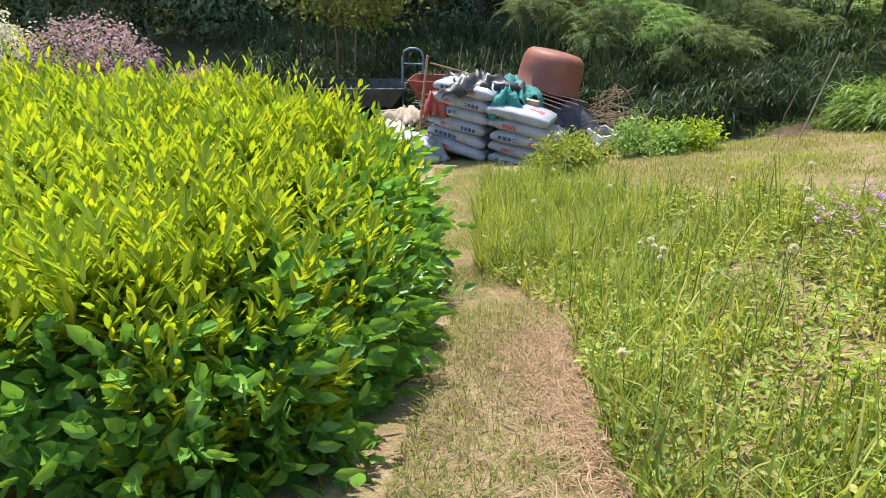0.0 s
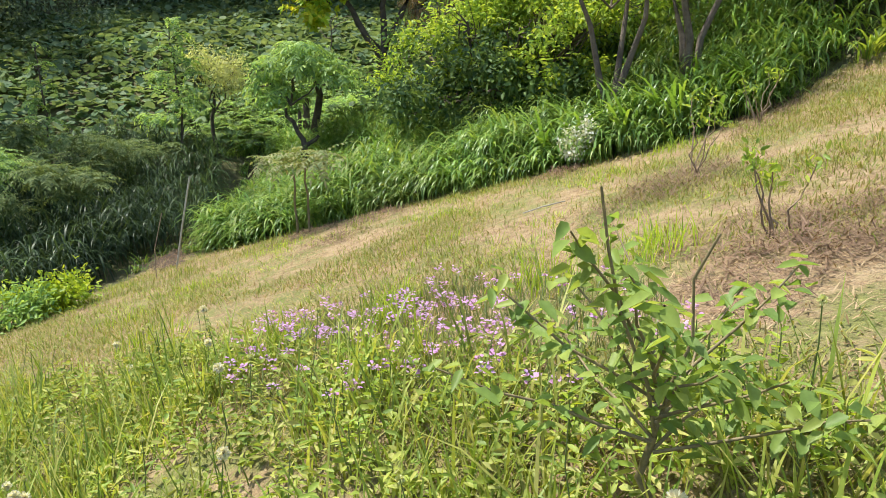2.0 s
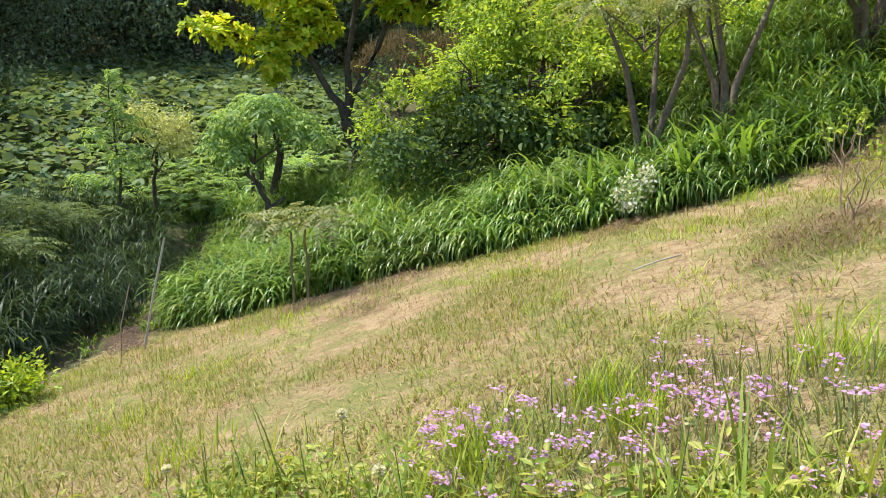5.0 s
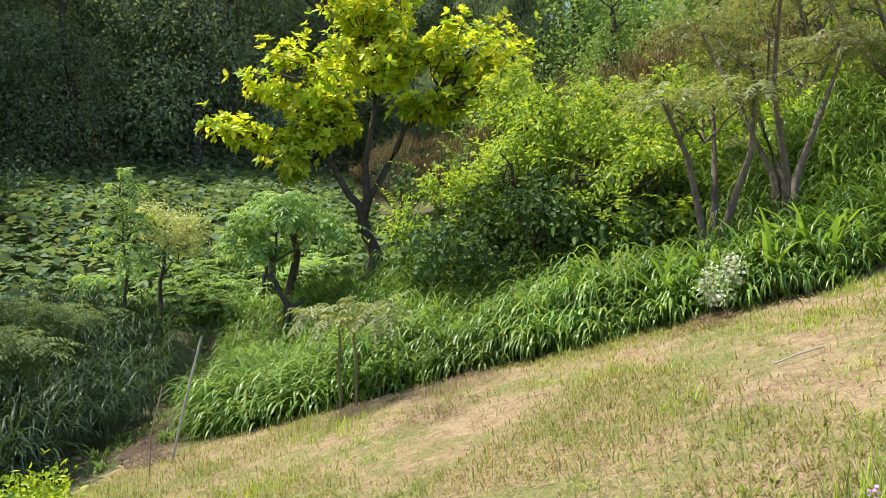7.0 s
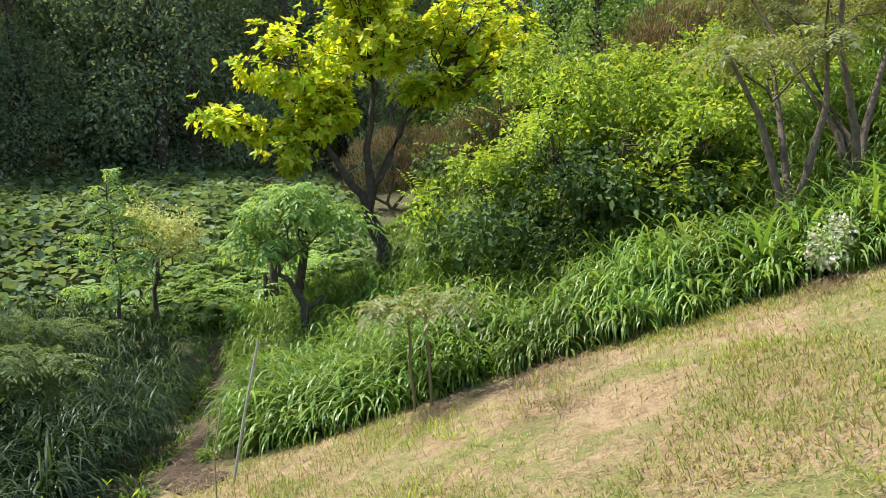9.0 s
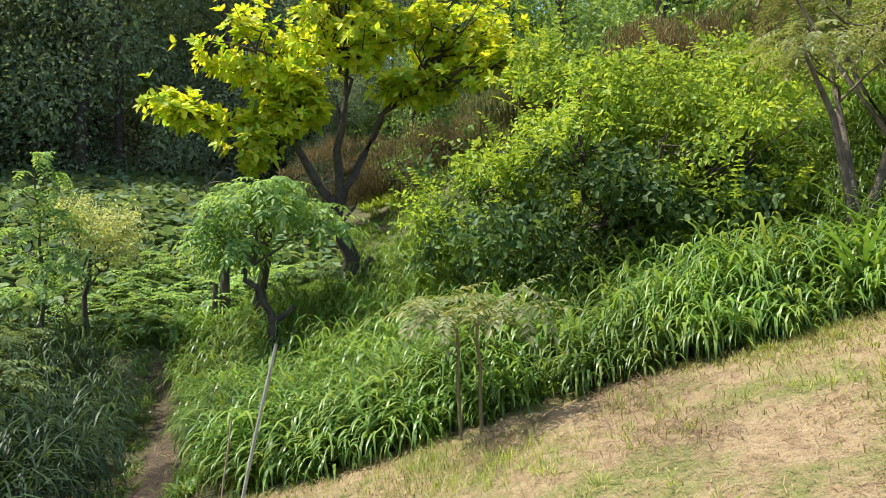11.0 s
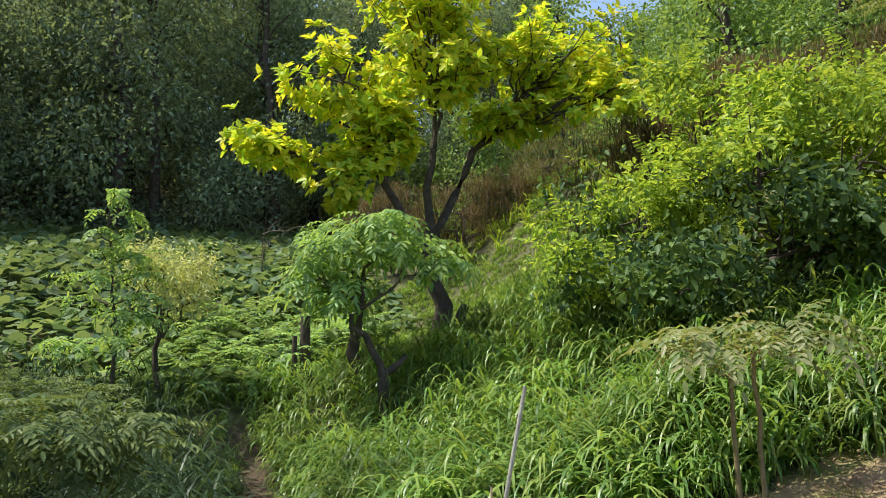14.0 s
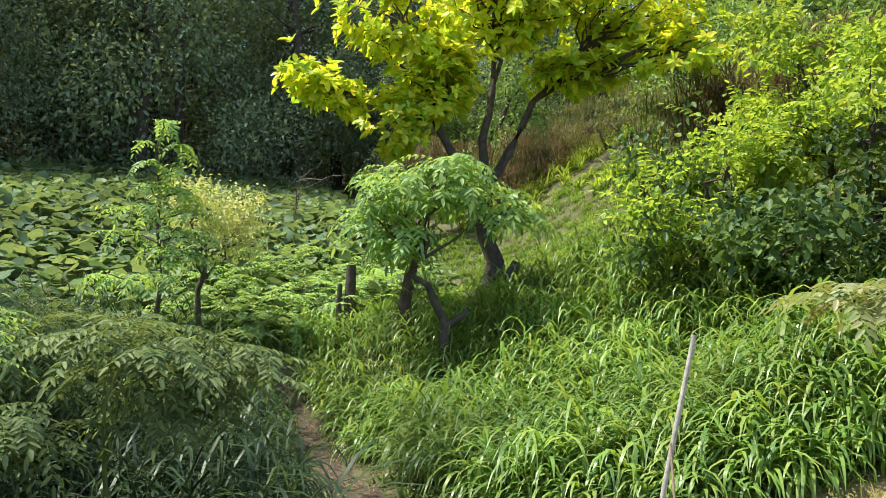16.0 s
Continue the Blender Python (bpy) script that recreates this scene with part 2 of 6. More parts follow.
M_CARD = solid_mat("cardboard", [(0.3, (0.4, 0.31, 0.22)), (0.7, (0.56, 0.46, 0.36))], 6, 0.9)
M_STYRO = solid_mat("white_foam", [(0.3, (0.62, 0.62, 0.6)), (0.7, (0.8, 0.8, 0.79))], 8, 0.8)
M_TWIG = solid_mat("dry_twig", [(0.3, (0.2, 0.14, 0.09)), (0.7, (0.4, 0.3, 0.2))], 18, 0.9)


# ---- mesh tools ----
def mesh_np(name, verts, faces):
    me = bpy.data.meshes.new(name)
    verts = np.asarray(verts, dtype=np.float32)
    faces = np.asarray(faces, dtype=np.int32)
    n, k = faces.shape
    me.vertices.add(len(verts))
    me.vertices.foreach_set("co", verts.ravel())
    me.loops.add(n * k)
    me.loops.foreach_set("vertex_index", faces.ravel())
    me.polygons.add(n)
    me.polygons.foreach_set("loop_start", np.arange(n, dtype=np.int32) * k)
    me.update(calc_edges=True)
    return me


def part_np(name, geo, material, parent=None, label=""):
    """One mesh object from (verts, faces), under a thing or top-level."""
    me = mesh_np(name, *geo)
    me.materials.append(material)
    ob = new(name, me)
    if parent:
        ob.parent = parent
    return tagged(ob, label)


def part(name, bm, material, parent=None, label="", smooth=False):
    me = bpy.data.meshes.new(name)
    bm.to_mesh(me)
    bm.free()
    me.materials.append(material)
    if smooth:
        me.polygons.foreach_set("use_smooth", [True] * len(me.polygons))
    ob = new(name, me)
    if parent:
        ob.parent = parent
    return tagged(ob, label)


def thing(name, x, y, z, label, category, group="", kind=""):
    ob = new(name)
    ob.location = (x, y, z)
    ob.empty_display_size = 0.1
    return tagged(ob, label, category, group, kind)


def join_geo(*geos):
    vs, fs, o = [], [], 0
    for v, f in geos:
        vs.append(v)
        fs.append(f + o)
        o += len(v)
    return np.concatenate(vs), np.concatenate(fs)


def unit(v):
    return v / np.maximum(np.linalg.norm(v, axis=-1, keepdims=True), 1e-9)


def rand_dirs(n, rng, up=0.0):
    d = rng.normal(size=(n, 3))
    d[:, 2] += up
    return unit(d)


def leaves(pos, axis, normal, length, width, fold=0.25, droop=0.0):
    """Pointed leaves of six corners, folded along the rib: two quads each."""
    n = len(pos)
    axis = unit(axis)
    side = unit(np.cross(axis, normal))
    nrm = np.cross(side, axis)
    length = np.broadcast_to(np.asarray(length, dtype=float), (n,))[:, None]
    width = np.broadcast_to(np.asarray(width, dtype=float), (n,))[:, None]
    down = np.array([0, 0, -1.0])
    tip = pos + axis * length + down * length * droop
    m1 = pos + axis * length * 0.3 + nrm * width * fold
    m2 = pos + axis * length * 0.68 + nrm * width * fold + down * length * droop * 0.45
    v = np.stack([pos, m1 + side * width * 0.5, m2 + side * width * 0.42, tip, m2 - side * width * 0.42, m1 - side * width * 0.5], axis=1).reshape(-1, 3)
    b = np.arange(n)[:, None] * 6
    f = np.concatenate([b + np.array([[0, 1, 2, 3]]), b + np.array([[0, 3, 4, 5]])])
    return v, f


def blades(root, azim, length, width, rise=1.35, bend=1.5, seg=4, twist=0.0):
    """Arching blades: strips of seg quads that taper to the tip."""
    n = len(root)
    length = np.broadcast_to(np.asarray(length, dtype=float), (n,))
    width = np.broadcast_to(np.asarray(width, dtype=float), (n,))
    rise = np.broadcast_to(np.asarray(rise, dtype=float), (n,))
    bend = np.broadcast_to(np.asarray(bend, dtype=float), (n,))
    out = np.stack([np.cos(azim), np.sin(azim), np.zeros(n)], 1)
    side = np.stack([-np.sin(azim + twist), np.cos(azim + twist), np.zeros(n)], 1)
    p = root.copy()
    rows = []
    for i in range(seg + 1):
        s = i / seg
        w = (width * (0.55 + 0.45 * min(1, s * 3)) * (1 - s ** 2.2) + 0.0008)[:, None] * 0.5
        rows += [p - side * w, p + side * w]
        a = (rise - bend * (s + 0.5 / seg) ** 1.3)[:, None]
        p = p + (out * np.cos(a) + np.array([0, 0, 1.0]) * np.sin(a)) * (length / seg)[:, None]
    v = np.stack(rows, axis=1).reshape(-1, 3)
    k = 2 * (seg + 1)
    b = np.arange(n)[:, None] * k
    f = np.concatenate([b + np.array([[2 * i, 2 * i + 1, 2 * i + 3, 2 * i + 2]]) for i in range(seg)])
    return v, f


def tube(points, radii, sides=6):
    """Tapered tube along a polyline."""
    p = np.asarray(points, dtype=float)
    r = np.broadcast_to(np.asarray(radii, dtype=float), (len(p),))
    t = unit(np.gradient(p, axis=0))
    ref = np.where(np.abs(t[:, 2:3]) > 0.9, np.array([[1.0, 0, 0]]), np.array([[0, 0, 1.0]]))
    u = unit(np.cross(t, ref))
    w = np.cross(t, u)
    a = np.arange(sides) / sides * 2 * np.pi
    ring = p[:, None] + r[:, None, None] * (u[:, None] * np.cos(a)[None, :, None] + w[:, None] * np.sin(a)[None, :, None])
    v = ring.reshape(-1, 3)
    f = []
    for i in range(len(p) - 1):
        for j in range(sides):
            k = (j + 1) % sides
            f.append((i * sides + j, i * sides + k, (i + 1) * sides + k, (i + 1) * sides + j))
    return v, np.array(f)


def wobble(a, b, n, amp, rng):
    """A crooked line from a to b."""
    a, b = np.asarray(a, float), np.asarray(b, float)
    s = np.linspace(0, 1, n)[:, None]
    p = a + (b - a) * s
    j = rng.normal(size=(n, 3)) * amp
    j[0] = j[-1] = 0
    return p + j


def bm_box(bm, size, at=(0, 0, 0), rot=None, bevel=0.0):
    m = Matrix.Translation(at) @ (rot or Matrix.Identity(4)) @ Matrix.Diagonal((*size, 1))
    r = bmesh.ops.create_cube(bm, size=1, matrix=m)
    if bevel:
        es = list({e for v in r["verts"] for e in v.link_edges})
        bmesh.ops.bevel(bm, geom=es, offset=bevel, segments=2, affect='EDGES', profile=0.6)


# ---- the lie of the land ----
def smax(a, b, k):
    return k * np.logaddexp(a / k, b / k)


def step(a, b, x):
    t = np.clip((x - a) / (b - a), 0, 1)
    return t * t * (3 - 2 * t)


def land(x, y):
    """Height of the ground: a lawn that falls along the walk, a valley floor, a hillside beyond."""
    x, y = np.asarray(x, float), np.asarray(y, float)
    yc = np.maximum(y, -4.0)
    lawn = -0.22 + 0.1 * np.clip(x, -4, 14) - 0.22 * yc
    lawn = lawn - 0.38 * step(3.0, 1.5, x) * step(9.5, 5.0, y) + 0.06 * np.clip(x - 4.2, 0, 8)
    xs = np.minimum(x, 34.0) + 0.25 * np.maximum(x - 34.0, 0)
    hill = -0.95 + 0.6 * (np.minimum(xs, 12.5) - 9) + 0.42 * np.maximum(xs - 12.5, 0) - 0.17 * (np.minimum(y, 40) - 9)
    hill = hill - 0.25 * np.clip(y - 13.5, 0, 10) * step(12.0, 16.0, x) - 0.9 * step(9.6, 12.0, y) * step(10.8, 13.2, x) * step(19.5, 16.0, x) * step(19.5, 16.5, y)
    h = smax(lawn, hill, 0.18)
    h = smax(h, -2.4 + 0.05 * np.maximum(y - 13, 0), 0.12)
    s = 0.6 * x + 0.8 * y
    h = smax(h, -1.95 + 0.4 * (np.minimum(s, 24) - 17.4) + 0.25 * np.clip(s - 24, 0, 20), 0.12)
    far = np.maximum(np.hypot(np.minimum(x, 0) * 0.6, y) - 30, 0)
    return np.minimum(h + 0.45 * np.minimum(far, 60) * step(30, 40, y + 0.3 * np.abs(x)), 40.0)


def land3(x, y, up=0.0):
    return np.stack([x, y, land(x, y) + up], 1)


def local(geo, base):
    return geo[0] - np.asarray(base, float), geo[1]


def base_at(x, y, up=-0.05):
    return (x, y, float(land(x, y)) + up)


def inside(poly, x, y):
    """Which points lie in the polygon."""
    c = np.zeros(len(x), bool)
    for (x0, y0), (x1, y1) in zip(poly, poly[1:] + poly[:1]):
        hit = (y0 > y) != (y1 > y)
        c ^= hit & (x < (x1 - x0) * (y - y0) / ((y1 - y0) or 1e-9) + x0)
    return c


def scatter(poly, n, rng):
    xs, ys = [p[0] for p in poly], [p[1] for p in poly]
    x = rng.uniform(min(xs), max(xs), n * 3)
    y = rng.uniform(min(ys), max(ys), n * 3)
    k = inside(poly, x, y)
    return x[k][:n], y[k][:n]


TRAIL = np.array([(4.95, 10.55), (5.15, 11.2), (5.5, 11.85), (6.1, 12.4), (6.85, 13.1), (7.6, 13.85), (8.5, 14.8), (9.3, 15.8)])


def off_trail(x, y):
    """Distance from the trail's middle line."""
    u = np.linspace(0, 7, 60)
    cx, cy = np.interp(u, range(8), TRAIL[:, 0]), np.interp(u, range(8), TRAIL[:, 1])
    return np.sqrt(((x[:, None] - cx) ** 2 + (y[:, None] - cy) ** 2).min(1))


LAWN_EDGE = [(5.55, 10.75), (5.62, 10.2), (6.0, 9.7), (6.5, 8.9), (6.85, 8.0), (7.1, 7.2), (7.4, 6.5), (7.65, 5.9), (7.9, 5.2), (8.7, 4.75), (9.8, 4.3), (12.5, 3.2)]
LUSH = LAWN_EDGE + [(13, 5), (11.2, 8.5), (11.0, 12), (10.8, 14.2), (10.4, 16.3), (9.4, 15.7), (7.22, 12.95), (6.3, 11.9), (5.75, 11.3)]
REEDS = [(-3, 12.4), (2.2, 11.9), (3.3, 10.9), (4.1, 11.35), (4.7, 11.9), (5.15, 12.35), (5.8, 12.8), (6.62, 13.45), (7.8, 14.95), (8.7, 16.5), (7.5, 18.5), (2, 19), (-5, 18)]
LAWN = [(1.6, 8.6), (3.2, 10.3), (4.6, 10.8), (5.2, 11.4)] + LAWN_EDGE + [(12.5, 0.0), (6, -1.5), (2.9, -1.5), (2.4, 3.0), (2.2, 5.5)]
WEEDS = [(1.35, 0.8), (1.15, 2.3), (1.2, 4.0), (0.7, 5.2), (0.65, 6.5), (0.75, 8.0), (1.5, 8.0), (2.3, 6.6), (2.8, 5.4), (3.0, 3.0), (2.8, 1.0), (1.9, 0.2)]

# ground sheet, fine near the walk, reaching to the horizon
def ground_mat():
    m, nt, out = nodes_of("dry_lawn_soil")
    p = nt.nodes.new("ShaderNodeBsdfPrincipled")
    nt.links.new(p.outputs[0], out.inputs[0])
    soil = ramp(nt, noise_tex(nt, 9, 10, 0.75), [(0.3, (0.17, 0.1, 0.055)), (0.45, (0.34, 0.235, 0.125)), (0.58, (0.46, 0.345, 0.19)), (0.72, (0.26, 0.17, 0.09))])
    green = ramp(nt, noise_tex(nt, 22, 6, 0.7), [(0.3, (0.14, 0.17, 0.04)), (0.7, (0.28, 0.28, 0.08))])
    patch = ramp(nt, noise_tex(nt, 1.3, 10, 0.75), [(0.46, (0, 0, 0)), (0.58, (1, 1, 1))])
    col = mixc(nt, patch, soil, green)
    crumbs = ramp(nt, noise_tex(nt, 95, 5, 0.7), [(0.28, (0.5,) * 3), (0.55, (1.0,) * 3), (0.75, (1.25,) * 3)])
    col = mixc(nt, 1.0, col, crumbs, "MULTIPLY")
    nt.links.new(col, p.inputs["Base Color"])
    p.inputs["Roughness"].default_value = 0.95
    b = nt.nodes.new("ShaderNodeBump")
    b.inputs["Strength"].default_value = 0.9
    b.inputs["Distance"].default_value = 0.03
    nt.links.new(noise_tex(nt, 38, 8, 0.7), b.inputs["Height"])
    nt.links.new(b.outputs[0], p.inputs["Normal"])
    return m


def axis_steps(lo, hi, fine, far):
    a = np.arange(lo, hi, fine)
    grow = fine * 1.22 ** np.arange(1, 60)
    out = np.cumsum(grow)
    out = out[out < far]
    return np.concatenate([(lo - out)[::-1], a, hi + out])


gx, gy = axis_steps(-3, 14, 0.12, 900), axis_steps(-2, 18, 0.12, 900)
GX, GY = np.meshgrid(gx, gy)
gz = land(GX, GY)
rough = np.array([noise.noise(Vector((a * 1.3, b * 1.3, 0))) * 0.02 + noise.noise(Vector((a * 5, b * 5, 3))) * 0.012 for a, b in zip(GX.ravel(), GY.ravel())])
gv = np.stack([GX.ravel(), GY.ravel(), gz.ravel() + rough - 0.015], 1)
w = len(gx)
i0 = (np.arange(len(gy) - 1)[:, None] * w + np.arange(w - 1)[None]).ravel()
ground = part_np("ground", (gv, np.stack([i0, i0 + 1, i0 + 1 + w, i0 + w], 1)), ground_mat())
ground.data.polygons.foreach_set("use_smooth", [True] * len(ground.data.polygons))
# past the lawn: green-brown soil, darkened to hold the shade under the plants
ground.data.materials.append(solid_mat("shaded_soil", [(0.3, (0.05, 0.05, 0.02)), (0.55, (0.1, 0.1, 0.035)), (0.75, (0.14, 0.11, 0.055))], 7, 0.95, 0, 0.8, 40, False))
mid = gv[i0] + np.array([0.06, 0.06, 0])
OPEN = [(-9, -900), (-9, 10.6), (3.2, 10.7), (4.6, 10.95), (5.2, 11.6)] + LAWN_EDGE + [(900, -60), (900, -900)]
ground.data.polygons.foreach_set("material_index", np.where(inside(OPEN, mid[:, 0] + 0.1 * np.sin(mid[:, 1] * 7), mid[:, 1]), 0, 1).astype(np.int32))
tagged(ground, "sloping dry lawn with bare reddish soil and sparse grass", "ground", kind="structure")


def stuff(name, geo, mat, label, category):
    return tagged(part_np(name, geo, mat), label, category, kind="stuff")


# ---- grass and weeds ----
def near_line(line, x, y):
    """Distance from a broken line."""
    best = np.full(len(x), 1e9)
    for (x0, y0), (x1, y1) in zip(line, line[1:]):
        u = np.clip(((x - x0) * (x1 - x0) + (y - y0) * (y1 - y0)) / ((x1 - x0) ** 2 + (y1 - y0) ** 2), 0, 1)
        best = np.minimum(best, np.hypot(x - x0 - u * (x1 - x0), y - y0 - u * (y1 - y0)))
    return best


def lush_grass(poly, n, mat, name, label, lmin, lmax, wmin, wmax, lean, seed, tuft=22):
    """Clumps of long arching leaves."""
    rng = np.random.default_rng(seed)
    x, y = scatter(poly, n // tuft, rng)
    clear = off_trail(x, y)
    x, y, clear = x[clear > 0.22], y[clear > 0.22], clear[clear > 0.22]
    cx, cy = np.repeat(x, tuft), np.repeat(y, tuft)
    k = len(cx)
    size = np.repeat(rng.uniform(0.7, 1.15, len(x)) * (0.45 + 0.55 * step(0.22, 0.8, clear)), tuft)
    az = rng.uniform(0, 2 * np.pi, k)
    az = np.where(rng.random(k) < 0.4, lean + rng.normal(0, 0.8, k), az)
    cx = cx + rng.normal(0, 0.04, k) + np.cos(az) * 0.03
    cy = cy + rng.normal(0, 0.04, k) + np.sin(az) * 0.03
    geo = blades(land3(cx, cy, -0.03), az, rng.uniform(lmin, lmax, k) * size, rng.uniform(wmin, wmax, k),
                 rng.uniform(1.1, 1.5, k), rng.uniform(1.3, 2.7, k), 5)
    return stuff(name, geo, mat, label, "grass")


def culm_grass(poly, n, mat, name, label, height, llen, wid, lean, seed, per=6, bare=0.19, wild=0.7):
    """Leafy stalks: long drooping blades spring from stalks that stand in uneven drifts."""
    rng = np.random.default_rng(seed)
    x, y = scatter(poly, n, rng)
    clear = off_trail(x, y)
    drift = np.array([noise.noise(Vector((a * 1.1, b * 1.1, seed))) for a, b in zip(x, y)])
    keep = (clear > bare) & (drift + rng.normal(0, 0.25, len(x)) > -0.35)
    x, y, clear, drift = x[keep], y[keep], clear[keep], drift[keep]
    k = len(x)
    edge = near_line(LAWN_EDGE, x, y)
    tall = height * rng.uniform(0.55, 1.2, k) * (0.5 + 0.5 * step(0.0, 0.7, edge)) * (0.4 + 0.6 * step(bare, bare + 0.55, clear)) * (1 + 0.45 * drift)
    way = lean + 0.9 * drift + rng.normal(0, 0.5, k)
    tip = tall * rng.uniform(0.1, 0.4, k)
    root = land3(x, y, -0.03)
    top = root + np.stack([np.cos(way) * tip, np.sin(way) * tip, tall], 1)
    geos = []
    for i in range(per):
        q = (0.3 + 0.7 * (i + rng.random(k)) / per)[:, None]
        at = root + (top - root) * q ** np.array([[1.6, 1.6, 1.0]])
        az = np.where(rng.random(k) < wild, rng.uniform(0, 6.283, k), way + rng.normal(0, 0.7, k))
        geos.append(blades(at, az, rng.uniform(0.65, 1.2, k) * llen * (0.7 + 0.5 * tall / height), rng.uniform(0.7, 1.25, k) * wid, rng.uniform(0.5, 1.25, k), rng.uniform(1.7, 3.1, k), 5))
    lo = land3(x, y, -0.03)
    stems = blades(lo, way, np.linalg.norm(top - lo, axis=1), np.full(k, 0.007), np.arctan2(tall, tip) + 0.12, np.full(k, 0.25), 3)
    return stuff(name, join_geo(*geos, stems), mat, label, "grass")


culm_grass(LUSH, 5200, M_LUSH, "lush_grass", "lush green arching grass on the bank below the trees", 0.46, 0.42, 0.027, 2.3, 11, 7, 0.19, 0.5)
EDGE_BAND = LAWN_EDGE[:-2] + [(8.9, 5.5), (8.6, 6.4), (8.1, 7.4), (7.7, 8.6), (7.1, 9.7), (6.4, 10.6), (5.9, 11.3)]
culm_grass(EDGE_BAND, 1100, M_LUSH, "bank_grass", "tall bright green drooping grass along the lawn's edge", 0.41, 0.42, 0.028, 2.4, 18, 7, 0.19, 0.55)
culm_grass(REEDS, 3900, M_REED, "dark_reeds", "dense green reeds, coloured dark for the shade of the forest", 0.66, 0.58, 0.022, 4.4, 12, 8, 0.18, 0.35)

FRINGE = LAWN_EDGE[:-1] + [(9.9, 4.55), (8.8, 5.0), (8.1, 5.45), (7.8, 6.05), (7.55, 6.6), (7.3, 7.3), (7.05, 8.1), (6.7, 9.0), (6.1, 9.95), (5.8, 10.4), (5.75, 10.95)]
lush_grass(FRINGE, 4200, M_LUSH, "fringe_grass", "short green grass at the foot of the bank", 0.15, 0.34, 0.01, 0.022, 3.4, 20, 14)

VERGE = [(4.75, 11.4), (5.1, 12.0), (5.6, 12.6), (6.1, 13.0), (6.7, 13.55), (7.3, 14.15), (8.1, 15.05), (9.0, 16.1), (10.5, 17.2), (10.6, 16.6), (9.4, 15.6), (8.6, 14.6), (7.75, 13.65), (7.15, 13.05), (6.6, 12.3), (6.1, 11.8), (5.8, 11.3)]
lush_grass(VERGE, 4000, M_LUSH, "verge_grass", "sunlit green grass along both sides of the trail", 0.3, 0.6, 0.014, 0.028, 4.3, 15)


# clumps of broad strap leaves at the top of the bank
def strap_clump(x, y, n, length, seed):
    r = np.random.default_rng(seed)
    az = r.uniform(0, 6.283, n)
    b = base_at(x, y, -0.02)
    root = np.stack([x + np.cos(az) * 0.06, y + np.sin(az) * 0.06, np.full(n, b[2])], 1) + r.normal(size=(n, 3)) * np.array([0.07, 0.07, 0.0])
    t = thing("strap_leaved_clump", *b, "clump of broad arching bright green strap leaves", "plant", "strap-leaved clumps")
    part_np("leaves", local(blades(root, az, r.uniform(0.6, 1.1, n) * length, r.uniform(0.034, 0.055, n), r.uniform(1.05, 1.5, n), r.uniform(1.1, 2.3, n), 6), b), M_STRAP, t)


sr = np.random.default_rng(19)
for i, (x, y) in enumerate([(8.0, 5.75), (8.35, 5.45), (8.7, 5.2), (8.25, 5.95), (8.65, 5.7), (9.0, 5.35), (9.3, 5.0), (8.9, 6.1), (9.2, 5.75), (8.05, 6.35), (7.75, 6.6), (8.4, 6.5)]):
    strap_clump(x, y, 34, float(sr.uniform(0.85, 1.15)), 900 + i)

rng = np.random.default_rng(21)
x, y = scatter(LAWN, 190000, rng)
keep = np.array([noise.noise(Vector((a * 0.9, b * 0.9, 5))) for a, b in zip(x, y)]) + rng.normal(0, 0.18, len(x)) > 0.04
x, y = x[keep], y[keep]
stuff("turf", blades(land3(x, y, -0.01), rng.uniform(0, 6.28, len(x)), rng.uniform(0.025, 0.075, len(x)), rng.uniform(0.005, 0.01, len(x)),
                     rng.uniform(0.6, 1.5, len(x)), rng.uniform(0.3, 1.4, len(x)), 2), M_TURF, "sparse yellowing lawn grass on dry soil", "grass")

x, y = scatter(WEEDS, 26000, rng)
dens = np.array([noise.noise(Vector((a * 1.6, b * 1.6, 9))) for a, b in zip(x, y)])
keep = dens + rng.normal(0, 0.3, len(x)) > -0.12 + 0.22 * step(1.7, 2.4, x)
x, y, dens = x[keep], y[keep], dens[keep]
far = step(4.2, 5.6, y) * step(2.4, 1.4, x)
tall = rng.random(len(x)) < 0.12 + 0.25 * far
stuff("weed_grass", blades(land3(x, y, -0.02), rng.uniform(0, 6.28, len(x)), np.where(tall, rng.uniform(0.28, 0.5, len(x)), rng.uniform(0.08, 0.24, len(x)) * (1 + 0.5 * far)),
                           rng.uniform(0.005, 0.012, len(x)), rng.uniform(1.0, 1.55, len(x)), rng.uniform(0.1, 1.1, len(x)), 3),
      M_WEED, "thin tall meadow grass going to seed beside the path", "grass")
# low leafy weeds between the grass
x, y = scatter(WEEDS, 2800, rng)
c = np.repeat(land3(x, y, 0.03), 6, 0)
h = np.repeat(rng.uniform(0.02, 0.16, len(x)), 6)
n = len(c)
az = rng.uniform(0, 6.28, n)
c = c + np.stack([np.cos(az) * 0.02, np.sin(az) * 0.02, h * rng.random(n)], 1)
stuff("low_weeds", leaves(c, np.stack([np.cos(az), np.sin(az), rng.uniform(0, 0.7, n)], 1), rand_dirs(n, rng, 2.0), rng.uniform(0.03, 0.065, n), rng.uniform(0.01, 0.022, n), 0.15, 0.15),
      M_WEED, "low leafy weeds among the meadow grass", "plants")

